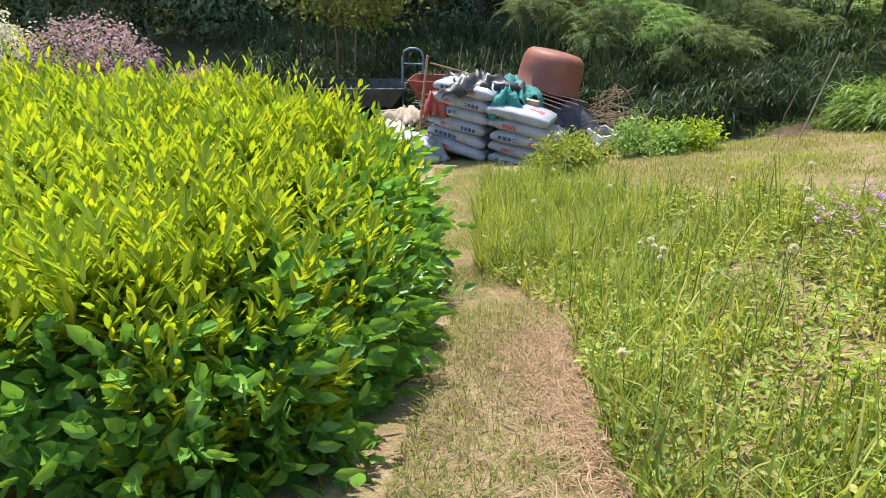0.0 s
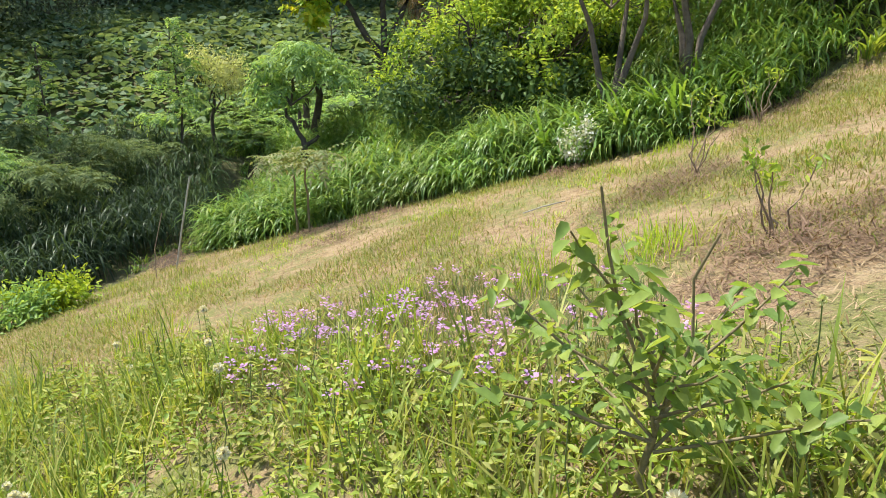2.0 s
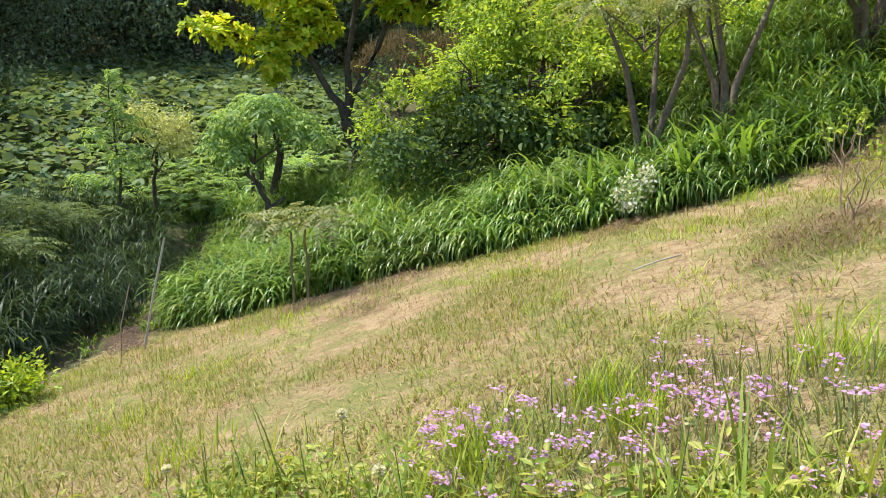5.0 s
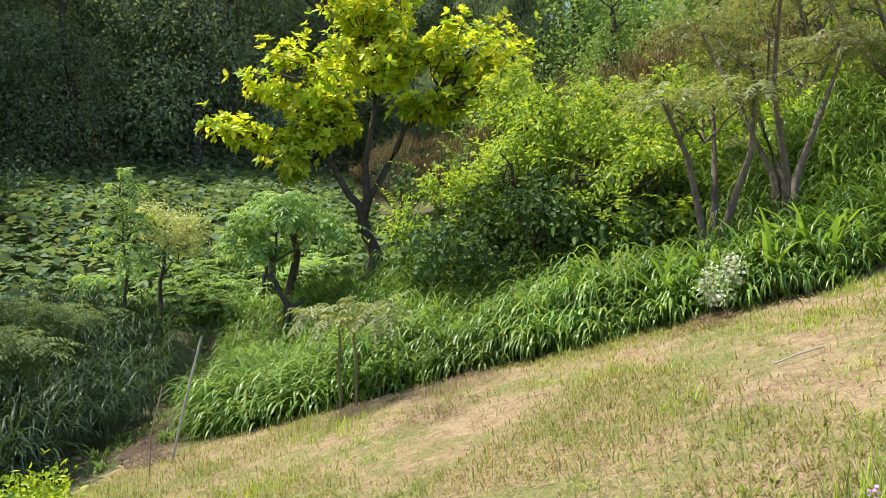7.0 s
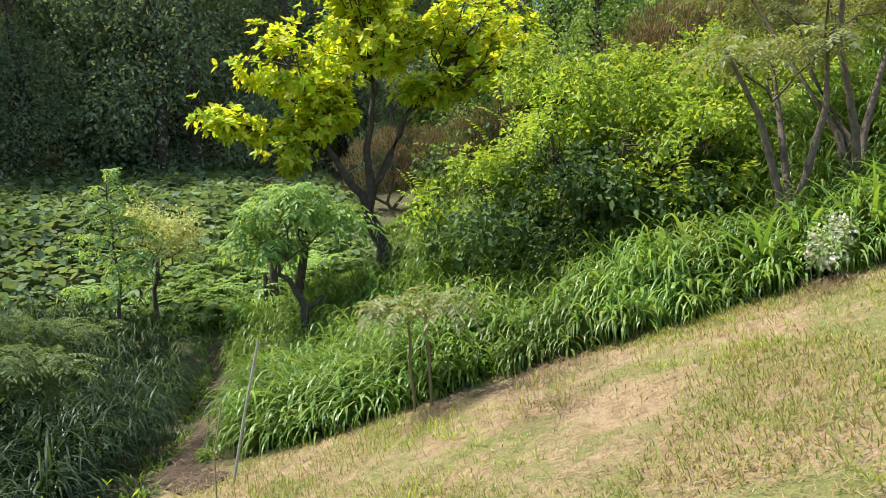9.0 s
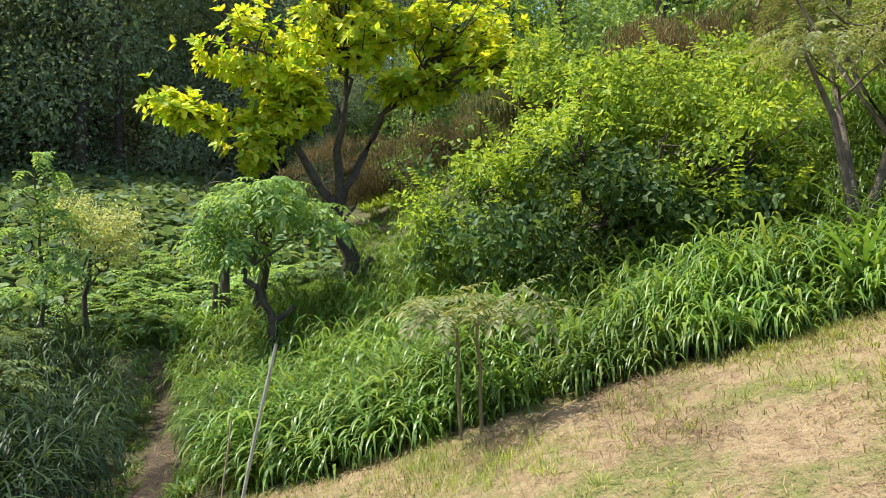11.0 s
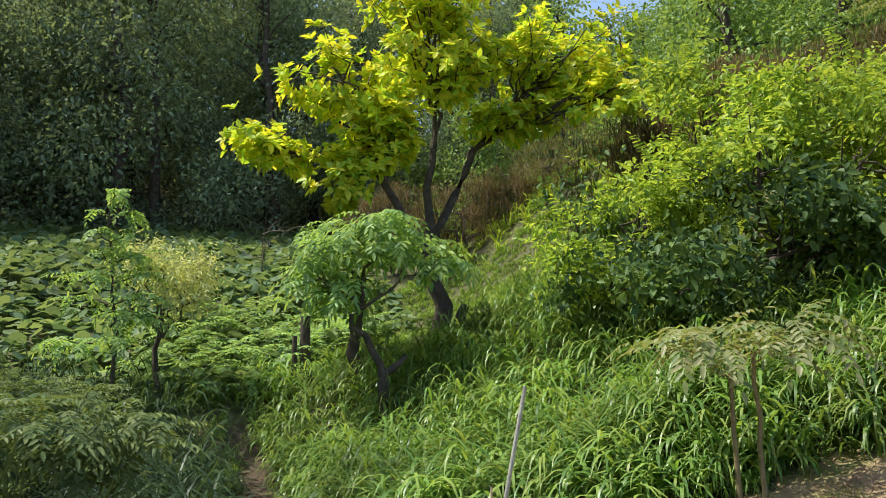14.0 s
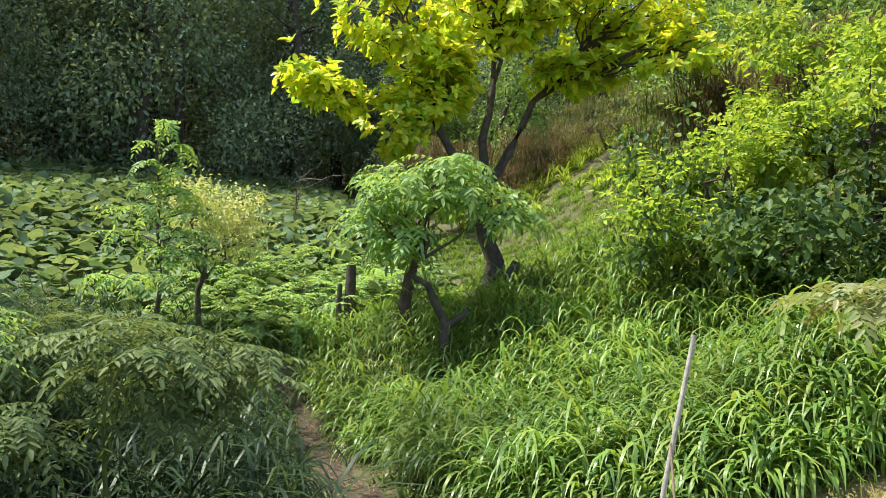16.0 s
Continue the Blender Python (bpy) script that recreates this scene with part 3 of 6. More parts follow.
# small green rosettes scattered over the lawn
x, y = scatter(LAWN, 1700, rng)
keep = np.array([noise.noise(Vector((a * 0.7, b * 0.7, 2))) for a, b in zip(x, y)]) > 0.02
x, y = x[keep], y[keep]
c = np.repeat(land3(x, y, -0.005), 18, 0)
n = len(c)
az = rng.uniform(0, 6.28, n)
c = c + np.stack([np.cos(az) * rng.random(n) * 0.1, np.sin(az) * rng.random(n) * 0.1, np.zeros(n)], 1)
stuff("lawn_weeds", blades(c, az, rng.uniform(0.03, 0.085, n), rng.uniform(0.004, 0.008, n), rng.uniform(0.5, 1.45, n), rng.uniform(0.2, 1.3, n), 2),
      M_WEED, "small fresh green weeds dotted over the lawn", "plants")


# ---- plant tools ----
def blob_points(blobs, n, rng, shell=0.6):
    """Points in the outer part of ellipsoids (x, y, z, rx, ry, rz), thinned into uneven clumps."""
    b = np.array(blobs, float)
    vol = (b[:, 3] * b[:, 4] * b[:, 5]) ** 0.6
    k = rng.choice(len(b), n, p=vol / vol.sum())
    d = rand_dirs(n, rng)
    r = shell + (1 - shell) * rng.random(n) ** 0.6
    r = r * (1 + 0.16 * np.sin(d[:, 0] * 7 + k * 3) * np.cos(d[:, 1] * 6 + d[:, 2] * 5 + k))
    return b[k, :3] + d * b[k, 3:] * r[:, None], d


def crown(blobs, clusters, per, length, width, rng, spread=0.12, shell=0.6, droop=0.15, up=0.6):
    c, d = blob_points(blobs, clusters, rng, shell)
    c, d = np.repeat(c, per, 0), np.repeat(d, per, 0)
    n = len(c)
    p = c + rng.normal(size=(n, 3)) * spread
    axis = unit(d * 0.6 + rng.normal(size=(n, 3)) * 0.7)
    nrm = unit(rng.normal(size=(n, 3)) * 0.55 + np.array([0, 0, up]) + d * 0.3)
    s = rng.uniform(0.65, 1.2, n)
    return leaves(p, axis, nrm, length * s, width * s, 0.18, droop)


def fronds(root, azim, length, rise, bend, pairs, leaf_l, leaf_w, rng):
    """Pinnate leaves: pairs of leaflets along an arching rib, and the ribs."""
    n = len(root)
    out = np.stack([np.cos(azim), np.sin(azim), np.zeros(n)], 1)
    side = np.stack([-np.sin(azim), np.cos(azim), np.zeros(n)], 1)
    zz = np.array([0, 0, 1.0])
    p = root.copy()
    geos, prev = [], None
    for i in range(pairs + 1):
        s = i / pairs
        a = (rise - bend * s)[:, None]
        way = out * np.cos(a) + zz * np.sin(a)
        nrm = unit(zz * np.cos(a) - out * np.sin(a) + rng.normal(size=(n, 3)) * 0.25)
        if i:
            size = (0.65 + 0.7 * s * (1.25 - s)) * rng.uniform(0.8, 1.15, n)
            for sg in (-1, 1):
                ax = unit(side * sg + way * 0.45 + rng.normal(size=(n, 3)) * 0.12 - zz * 0.15)
                geos.append(leaves(p, ax, nrm, leaf_l * size, leaf_w * size, 0.12, 0.2))
        p = p + way * (length / pairs)[:, None]
    geos.append(leaves(p, way, nrm, leaf_l, leaf_w, 0.12, 0.2))
    ribs = blades(root, azim, length, np.full(n, 0.006), rise, bend, 3)
    return join_geo(*geos, ribs)


def frond_crown(blobs, n, length, pairs, leaf_l, leaf_w, rng, rise=0.5, bend=1.0, shell=0.3):
    c, d = blob_points(blobs, n, rng, shell)
    az = np.arctan2(d[:, 1], d[:, 0]) + rng.normal(0, 0.5, n)
    L = length * rng.uniform(0.7, 1.25, n)
    out = np.stack([np.cos(az), np.sin(az), np.zeros(n)], 1)
    return fronds(c - out * L[:, None] * 0.5, az, L, rng.uniform(rise - 0.3, rise + 0.3, n), rng.uniform(bend - 0.4, bend + 0.5, n), pairs, leaf_l, leaf_w, rng)


def limbs(start, blobs, rng, r0, twigs=5, amp=0.06, sides=5):
    """Crooked limbs from a point to each blob, with twigs inside the blob."""
    g = []
    for b in blobs:
        c = np.array(b[:3])
        g.append(tube(wobble(start, c, 6, amp, rng), np.linspace(r0, r0 * 0.35, 6), sides))
        for _ in range(twigs):
            e = c + rand_dirs(1, rng)[0] * np.array(b[3:]) * rng.uniform(0.5, 0.9)
            g.append(tube(wobble(c - (c - np.array(start)) * rng.uniform(0, 0.35), e, 4, amp * 0.6, rng), np.linspace(r0 * 0.3, r0 * 0.08, 4), 4))
    return g


def plant(name, base, label, category, wood, foliage, group=""):
    """A thing at base with its woody part and its leafy parts: (part name, geo, material)."""
    t = thing(name, *base, label, category, group)
    for pn, geo, mat in ([wood] if wood else []) + list(foliage):
        part_np(pn, local(geo, base), mat, t)
    return t


# ---- trimmed hedge beside the path ----
def hedge():
    rng = np.random.default_rng(31)
    cx, cy, hx, hy, top = -1.85, 3.85, 2.12, 1.95, -0.42
    base = base_at(cx, cy)
    zc, hz = (top + base[2] - 0.5) / 2, (top - base[2] + 0.5) / 2

    def skin(n, face):
        u, v = rng.uniform(-1, 1, n), rng.uniform(-1, 1, n)
        q = np.stack([u, v, np.ones(n)], 1)
        if face == "side":
            k = rng.random(n) < 0.5
            q = np.where(k[:, None], np.stack([u, -np.ones(n), v], 1), np.stack([np.ones(n), u, v], 1))
        q = q / (np.abs(q) ** 4.0).sum(1, keepdims=True) ** (1 / 4.0)
        nrm = unit(np.sign(q) * np.abs(q) ** 2.6)
        bump = 0.07 * np.sin(q[:, 0] * 9 + 1) * np.sin(q[:, 1] * 8) + 0.05 * np.sin(q[:, 0] * 21 + q[:, 1] * 17)
        taper = 1 + 0.02 * np.clip(-q[:, 2:3], 0, 1)
        return np.array([cx, cy, zc]) + q * np.array([hx, hy, hz]) * np.concatenate([taper, taper, np.ones_like(taper)], 1) + nrm * bump[:, None] - np.array([0, 0, 0.07]) * (q[:, 1:2] + 1) * (q[:, 2:3] > 0) - np.array([0, 0, 0.1]) * np.clip(q[:, 0:1], 0, 1) * np.clip(q[:, 1:2], 0, 1) * (q[:, 2:3] > -0.2), nrm

    def shoots(p, nrm, per, ln, lw, up):
        n = len(p)
        way = unit(nrm * 0.5 + np.array([0, 0, up]) + rng.normal(size=(n, 3)) * 0.3)
        hgt = rng.uniform(0.08, 0.26, n) * (1 + 0.7 * (rng.random(n) < 0.1))
        geos = []
        for i in range(per):
            s = (i + 0.5) / per
            az = rng.uniform(0, 6.28, n)
            out = unit(np.stack([np.cos(az), np.sin(az), np.zeros(n)], 1))
            ax = unit(way * (0.55 + 0.9 * s) + out * (1.05 - 0.45 * s))
            sz = ln * rng.uniform(0.7, 1.2, n) * (1.1 - 0.35 * s)
            geos.append(leaves(p + way * (hgt * s)[:, None], ax, unit(way + out * -0.4), sz, sz * lw, 0.2, 0.12))
        return join_geo(*geos), (p, way, hgt)

    t = thing("hedge", *base, "trimmed rounded hedge with bright yellow-green young shoots", "hedge")
    p, nrm = skin(4600, "top")
    pu, nu = skin(4200, "side")
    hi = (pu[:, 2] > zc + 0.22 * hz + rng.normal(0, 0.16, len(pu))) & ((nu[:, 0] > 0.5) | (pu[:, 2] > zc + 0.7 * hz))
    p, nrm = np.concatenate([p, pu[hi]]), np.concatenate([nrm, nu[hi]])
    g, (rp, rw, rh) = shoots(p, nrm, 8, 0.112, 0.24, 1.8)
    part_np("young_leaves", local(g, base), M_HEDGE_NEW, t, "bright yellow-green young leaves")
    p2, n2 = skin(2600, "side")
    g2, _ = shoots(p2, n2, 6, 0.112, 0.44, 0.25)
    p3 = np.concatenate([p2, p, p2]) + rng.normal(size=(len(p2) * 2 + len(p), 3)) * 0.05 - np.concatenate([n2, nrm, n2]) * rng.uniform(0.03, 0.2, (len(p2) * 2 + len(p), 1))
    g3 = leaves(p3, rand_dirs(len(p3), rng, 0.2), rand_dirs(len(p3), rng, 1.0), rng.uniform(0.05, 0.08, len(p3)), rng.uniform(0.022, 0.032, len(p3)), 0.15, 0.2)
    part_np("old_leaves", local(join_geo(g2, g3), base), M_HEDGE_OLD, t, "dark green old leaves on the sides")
    pk, nk = skin(60, "side")
    sel = pk[(pk[:, 2] < base[2] + 0.5)][:20]
    stems = [tube(wobble((x0 - 0.12, y0 + 0.1, base[2] - 0.1), (x0 - 0.2, y0 + 0.15, top - 0.25), 5, 0.04, rng), np.linspace(0.014, 0.006, 5), 5) for x0, y0, _ in sel]
    st = rng.choice(len(rp), 1500, replace=False)
    thin = blades(rp[st] - rw[st] * 0.15, np.arctan2(rw[st, 1], rw[st, 0]), rh[st] + 0.17, np.full(1500, 0.005), np.arcsin(np.clip(rw[st, 2], -1, 1)), np.zeros(1500), 2)
    part_np("woody_core", local(join_geo(*stems, thin), base), M_STEM, t)
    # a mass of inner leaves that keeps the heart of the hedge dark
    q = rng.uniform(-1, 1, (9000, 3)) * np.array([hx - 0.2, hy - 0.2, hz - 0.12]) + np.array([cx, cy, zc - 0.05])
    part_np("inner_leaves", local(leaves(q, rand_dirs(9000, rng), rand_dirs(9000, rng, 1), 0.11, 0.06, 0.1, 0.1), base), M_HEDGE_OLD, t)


hedge()


# ---- small trees of the glade ----
rng = np.random.default_rng(41)

# the tree with the bright yellow-green crown
def rosettes(pts, away, per, length, width, rng, droop=0.12):
    """Twig-end whorls: leaves that spread round a shoot's end."""
    n = len(pts)
    d = unit(away + np.array([0, 0, 0.35]))
    geos = []
    for i in range(per):
        a = i * 2.4 + rng.uniform(0, 0.8, n)
        u = unit(np.cross(d, np.array([0.3, 0.2, 1.0])))
        w = np.cross(d, u)
        out = u * np.cos(a)[:, None] + w * np.sin(a)[:, None]
        ax = unit(out + d * rng.uniform(0.1, 0.9, n)[:, None])
        sz = rng.uniform(0.6, 1.15, n)
        geos.append(leaves(pts - d * (0.05 * rng.random(n))[:, None], ax, unit(d + np.array([0, 0, 0.8]) + rng.normal(size=(n, 3)) * 0.3), length * sz, width * sz, 0.12, droop))
    return join_geo(*geos)


YB = [(9.6, 15.6, 2.25, 0.75, 0.5, 0.32), (10.35, 14.7, 3.3, 1.15, 1.0, 0.8), (11.5, 13.8, 3.9, 1.6, 1.5, 0.95), (12.3, 12.0, 3.7, 1.25, 1.2, 0.85),
      (10.1, 14.7, 1.75, 0.45, 0.45, 0.55), (11.5, 13.8, 5.0, 1.2, 1.2, 0.8), (11.9, 12.6, 2.75, 0.8, 0.9, 0.28), (10.9, 14.2, 2.5, 0.7, 0.7, 0.4), (12.1, 10.9, 3.0, 0.5, 0.5, 0.5), (10.6, 14.4, 2.3, 0.6, 0.6, 0.45)]
yb = base_at(11.44, 13.8)
fork = np.array([11.3, 13.9, 0.55])
wood = [tube(np.array([yb, (11.5, 13.75, -0.1), (11.36, 13.85, 0.25), fork]), [0.17, 0.14, 0.12, 0.11], 8),
        tube(np.array([(11.62, 13.62, yb[2]), (11.66, 13.56, -0.25), (11.7, 13.5, -0.1)]), [0.1, 0.085, 0.07], 7)]
HUBS = [np.array(h) for h in ((10.75, 14.4, 1.9), (11.5, 13.8, 2.5), (11.85, 13.3, 2.3))]
wood += [tube(wobble(fork, h, 6, 0.045, rng), np.linspace(0.085, 0.05, 6), 7) for h in HUBS]
shoots, ways = [], []
for q in YB:
    near = min(HUBS, key=lambda h: float(np.linalg.norm(h - np.array(q[:3]))))
    c, size = np.array(q[:3]), np.array(q[3:])
    wood.append(tube(wobble(near, c, 6, 0.1, rng), np.linspace(0.04, 0.022, 6), 6))
    for _ in range(int(7 + 13 * float(size[0] * size[1]))):
        d = rand_dirs(1, rng, 0.1)[0]
        e = c + d * size * rng.uniform(0.55, 1.08)
        st = near + (c - near) * rng.uniform(0.35, 1.0)
        pts = wobble(st, e, 5, 0.07, rng)
        wood.append(tube(pts, np.linspace(0.018, 0.005, 5), 4))
        for _ in range(14):
            k = rng.uniform(0.4, 1.0) * 3.999
            at = pts[int(k)] + (pts[int(k) + 1] - pts[int(k)]) * (k % 1)
            off = rng.normal(size=3) * np.array([0.13, 0.13, 0.08])
            shoots.append(at + off)
            ways.append(off * 2.5 + d * 0.5)
shoots, ways = np.array(shoots), np.array(ways)
plant("yellow_leaved_tree", yb, "small tree with bright yellow-green leaves and dark crooked trunks", "tree",
      ("trunk", join_geo(*wood), M_BARK), [("crown", rosettes(shoots, ways, 6, 0.165, 0.085, rng), M_YELLOW)])

# the twisted small tree with layered drooping leaves, and its neighbour
b1 = base_at(8.76, 13.17, -0.2)
C1 = [(8.9, 13.35, 0.58, 0.75, 0.8, 0.2), (8.6, 13.95, 0.25, 0.42, 0.4, 0.26), (9.2, 12.6, 0.35, 0.4, 0.45, 0.22), (8.9, 13.2, 0.82, 0.4, 0.4, 0.14), (8.65, 13.6, 0.0, 0.4, 0.4, 0.2)]
k1 = np.array([8.8, 13.2, -0.95])
wood = [tube(np.array([b1, (8.78, 13.18, b1[2] + 0.3), k1]), [0.085, 0.07, 0.065], 7),
        tube(wobble(k1, (8.65, 13.5, -0.25), 6, 0.035, rng), np.linspace(0.055, 0.03, 6), 6), tube(wobble(k1, (9.0, 13.0, -0.75), 4, 0.02, rng), np.linspace(0.05, 0.035, 4), 6)] \
    + limbs((8.7, 13.4, -0.2), C1, rng, 0.022, 4, 0.05)
plant("twisted_tree", b1, "small twisted tree with a flat crown of drooping green leaves", "tree", ("trunk", join_geo(*wood), M_BARK),
      [("crown", frond_crown(C1, 300, 0.34, 5, 0.12, 0.044, rng, 0.35, 1.2), M_FERN)])
b3 = base_at(9.95, 14.2, -0.2)
C3 = [(9.5, 14.3, 0.85, 0.55, 0.6, 0.16), (9.7, 13.8, 0.6, 0.5, 0.5, 0.16)]
wood = [tube(wobble(b3, (9.85, 14.25, 0.3), 6, 0.04, rng), np.linspace(0.1, 0.06, 6), 7)] + limbs((9.85, 14.25, 0.3), C3, rng, 0.02, 4, 0.05)
plant("dark_trunk_tree", b3, "small tree with a straight dark trunk and green leaves", "tree", ("trunk", join_geo(*wood), M_BARK),
      [("crown", frond_crown(C3, 120, 0.3, 5, 0.095, 0.034, rng, 0.25, 0.9), M_FERN)])
bs = base_at(10.45, 15.55)
wood = [tube(np.array([bs, (10.44, 15.56, bs[2] + 0.5), (10.46, 15.55, -0.17)]), [0.095, 0.085, 0.07], 7), tube(np.array([(10.32, 15.68, bs[2]), (10.34, 15.66, -0.45)]), [0.05, 0.04], 6)]
plant("stump", bs, "broken dark tree stump standing in the grass", "stump", ("trunk", join_geo(*wood), M_BARK), [])

# big round shrub
SB = [(10.6, 10.9, 0.7, 0.9, 0.9, 0.85), (10.8, 9.7, 1.3, 1.15, 1.15, 1.2), (11.2, 8.9, 1.6, 1.2, 1.2, 1.2), (11.6, 7.7, 1.4, 1.2, 1.2, 1.0), (10.1, 9.1, 0.35, 0.95, 1.0, 0.8),
      (9.6, 9.9, 0.0, 0.7, 0.7, 0.55), (10.4, 8.0, 0.6, 0.9, 0.9, 0.75), (11.3, 9.9, 2.3, 0.6, 0.6, 0.5), (11.8, 8.5, 2.4, 0.6, 0.6, 0.4), (12.6, 7.6, 1.9, 1.2, 1.3, 0.8), (10.9, 11.4, 0.1, 0.8, 0.7, 0.7), (9.9, 8.3, 1.0, 0.7, 0.8, 0.5), (10.3, 7.3, 1.1, 0.8, 0.8, 0.5), (9.7, 9.2, 1.2, 0.6, 0.7, 0.45)]
SB = [(1.45 + 0.91 * (q[0] - 1.45), 7.94 + 0.91 * (q[1] - 7.94), -0.43 + 0.91 * (q[2] + 0.43), *[0.86 * v for v in q[3:]]) for q in SB]
sb = base_at(10.0, 9.2)


def shoot_roots(blobs, n, rng):
    """Starts, bearings, lengths and curves of leafy shoots that stand out of a crown."""
    c, d = blob_points(blobs, n, rng, 0.7)
    return c, np.arctan2(d[:, 1], d[:, 0]) + rng.normal(0, 0.5, n), rng.uniform(0.25, 0.5, n), rng.uniform(0.6, 1.3, n), rng.uniform(0.3, 1.2, n)


def clumped(blobs, n, spread, rng):
    """Breaks large masses into many small uneven clumps over their surface."""
    c, d = blob_points(blobs, n, rng, 0.8)
    r = rng.uniform(0.5, 1.25, n) * spread
    return [(*p, a, a, a * 0.62) for p, a in zip(c, r)]


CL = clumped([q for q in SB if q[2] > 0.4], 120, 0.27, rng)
# low clumps get a darker green that stands for the shaded hollow
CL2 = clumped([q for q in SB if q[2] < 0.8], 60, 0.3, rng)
plant("big_shrub", sb, "large round shrub with fresh light green leaves, dark inside", "shrub", ("branching", join_geo(*limbs((10.0, 9.2, sb[2]), SB, rng, 0.05, 9, 0.1)), M_BARK),
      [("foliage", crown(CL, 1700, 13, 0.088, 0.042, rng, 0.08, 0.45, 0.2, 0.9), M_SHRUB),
       ("lower_foliage", crown(CL2, 700, 10, 0.1, 0.055, rng, 0.09, 0.4, 0.2, 0.7), M_SHRUB_SHADE_DK),
       ("shoot_foliage", fronds(*shoot_roots(CL, 260, rng), 9, 0.085, 0.03, rng), M_SHRUB)])

# light green shrubs further up the slope
for i, (x, y, z, r) in enumerate([(13.2, 5.6, 1.9, 1.1), (13.8, 3.9, 2.0, 1.3), (12.2, 4.7, 1.5, 0.85), (15.0, 6.5, 2.7, 1.2), (14.3, 8.6, 2.6, 1.2), (11.2, 3.2, 1.1, 0.7), (15.2, 2.2, 2.4, 1.5)]):
    bb = base_at(x, y)
    B = [(x, y, z - 0.25, r, r, r * 0.75), (x + r * 0.5, y - r * 0.4, z - 0.1, r * 0.7, r * 0.7, r * 0.6), (x - r * 0.4, y + r * 0.5, z - 0.4, r * 0.7, r * 0.7, r * 0.6)]
    plant("leafy_shrub", bb, "leafy light green shrub on the upper slope", "shrub", ("branching", join_geo(*limbs(bb, B, rng, 0.03, 4)), M_BARK),
          [("foliage", crown(clumped(B, 46, 0.26, rng), 620, 12, 0.08, 0.04, rng, 0.08, 0.45, 0.2, 0.9), M_SHRUB)], "shrubs on the slope")


# trees with thin bare trunks and flat ferny tops
def umbrella_tree(x, y, height, stems, spread, seed, lean=(0.0, 0.0), many=55):
    r = np.random.default_rng(seed)
    b = base_at(x, y, -0.1)
    B, wood = [], []
    for i in range(stems):
        a = i / stems * 6.28 + r.uniform(-0.5, 0.5)
        e = np.array([x + lean[0] + math.cos(a) * spread * 0.6, y + lean[1] + math.sin(a) * spread * 0.6, b[2] + height * r.uniform(0.8, 1.05)])
        m = np.array([x + math.cos(a) * 0.12, y + math.sin(a) * 0.12, b[2] + height * 0.3])
        wood.append(tube(np.array([(x + math.cos(a) * 0.05, y + math.sin(a) * 0.05, b[2]), m, (m + e) / 2 + r.normal(size=3) * 0.06, e]), [0.05, 0.042, 0.03, 0.014], 7))
        B.append((*e, spread * 0.55, spread * 0.55, 0.14))
    wood += limbs((x + lean[0], y + lean[1], b[2] + height * 0.7), B, r, 0.015, 3, 0.05, 4)
    plant("ferny_tree", b, "slender tree with bare pale stems and a flat ferny crown", "tree", ("trunk", join_geo(*wood), M_BARK_GREY),
          [("crown", frond_crown(B, many * stems, 0.42, 8, 0.07, 0.026, r, 0.15, 0.7), M_FERN_PALE)], "ferny trees on the bank")


umbrella_tree(9.66, 6.04, 2.7, 4, 1.4, 51, (0.15, 0.2), 95)
umbrella_tree(8.78, 6.55, 2.3, 3, 0.9, 52, (0.1, 0.1), 40)
umbrella_tree(10.85, 4.85, 2.5, 4, 1.4, 53, (0.2, 0.3), 85)
umbrella_tree(12.9, 6.4, 2.2, 4, 1.3, 54, (0, 0), 75)
umbrella_tree(10.6, 3.9, 1.2, 3, 0.6, 55)
umbrella_tree(13.0, 3.2, 2.0, 4, 0.9, 56)

# sapling pair on the lawn's edge
for k, (x, y, h, z) in enumerate([(6.0, 9.2, 0.82, 0), (6.1, 9.08, 0.84, 0)]):
    b = base_at(x, y)
    topz = b[2] + h
    B = [(x - 0.05, y + 0.15, topz + 0.12, 0.34, 0.36, 0.11)] if k == 0 else [(x + 0.05, y - 0.2, topz + 0.1, 0.36, 0.38, 0.13)]
    plant("ferny_sapling", b, "thin brown-stemmed sapling with a pale ferny top beside the grass", "sapling",
          ("stem", join_geo(tube(wobble(b, (x, y, topz), 6, 0.012, rng), np.linspace(0.016, 0.012, 6), 6), *limbs((x, y, topz - 0.05), B, rng, 0.006, 3, 0.02, 4)), M_STEM),
          [("leaves", frond_crown(B, 30, 0.38, 7, 0.075, 0.03, rng, 0.3, 0.8), M_FERN_PALE)], "saplings at the lawn's edge")


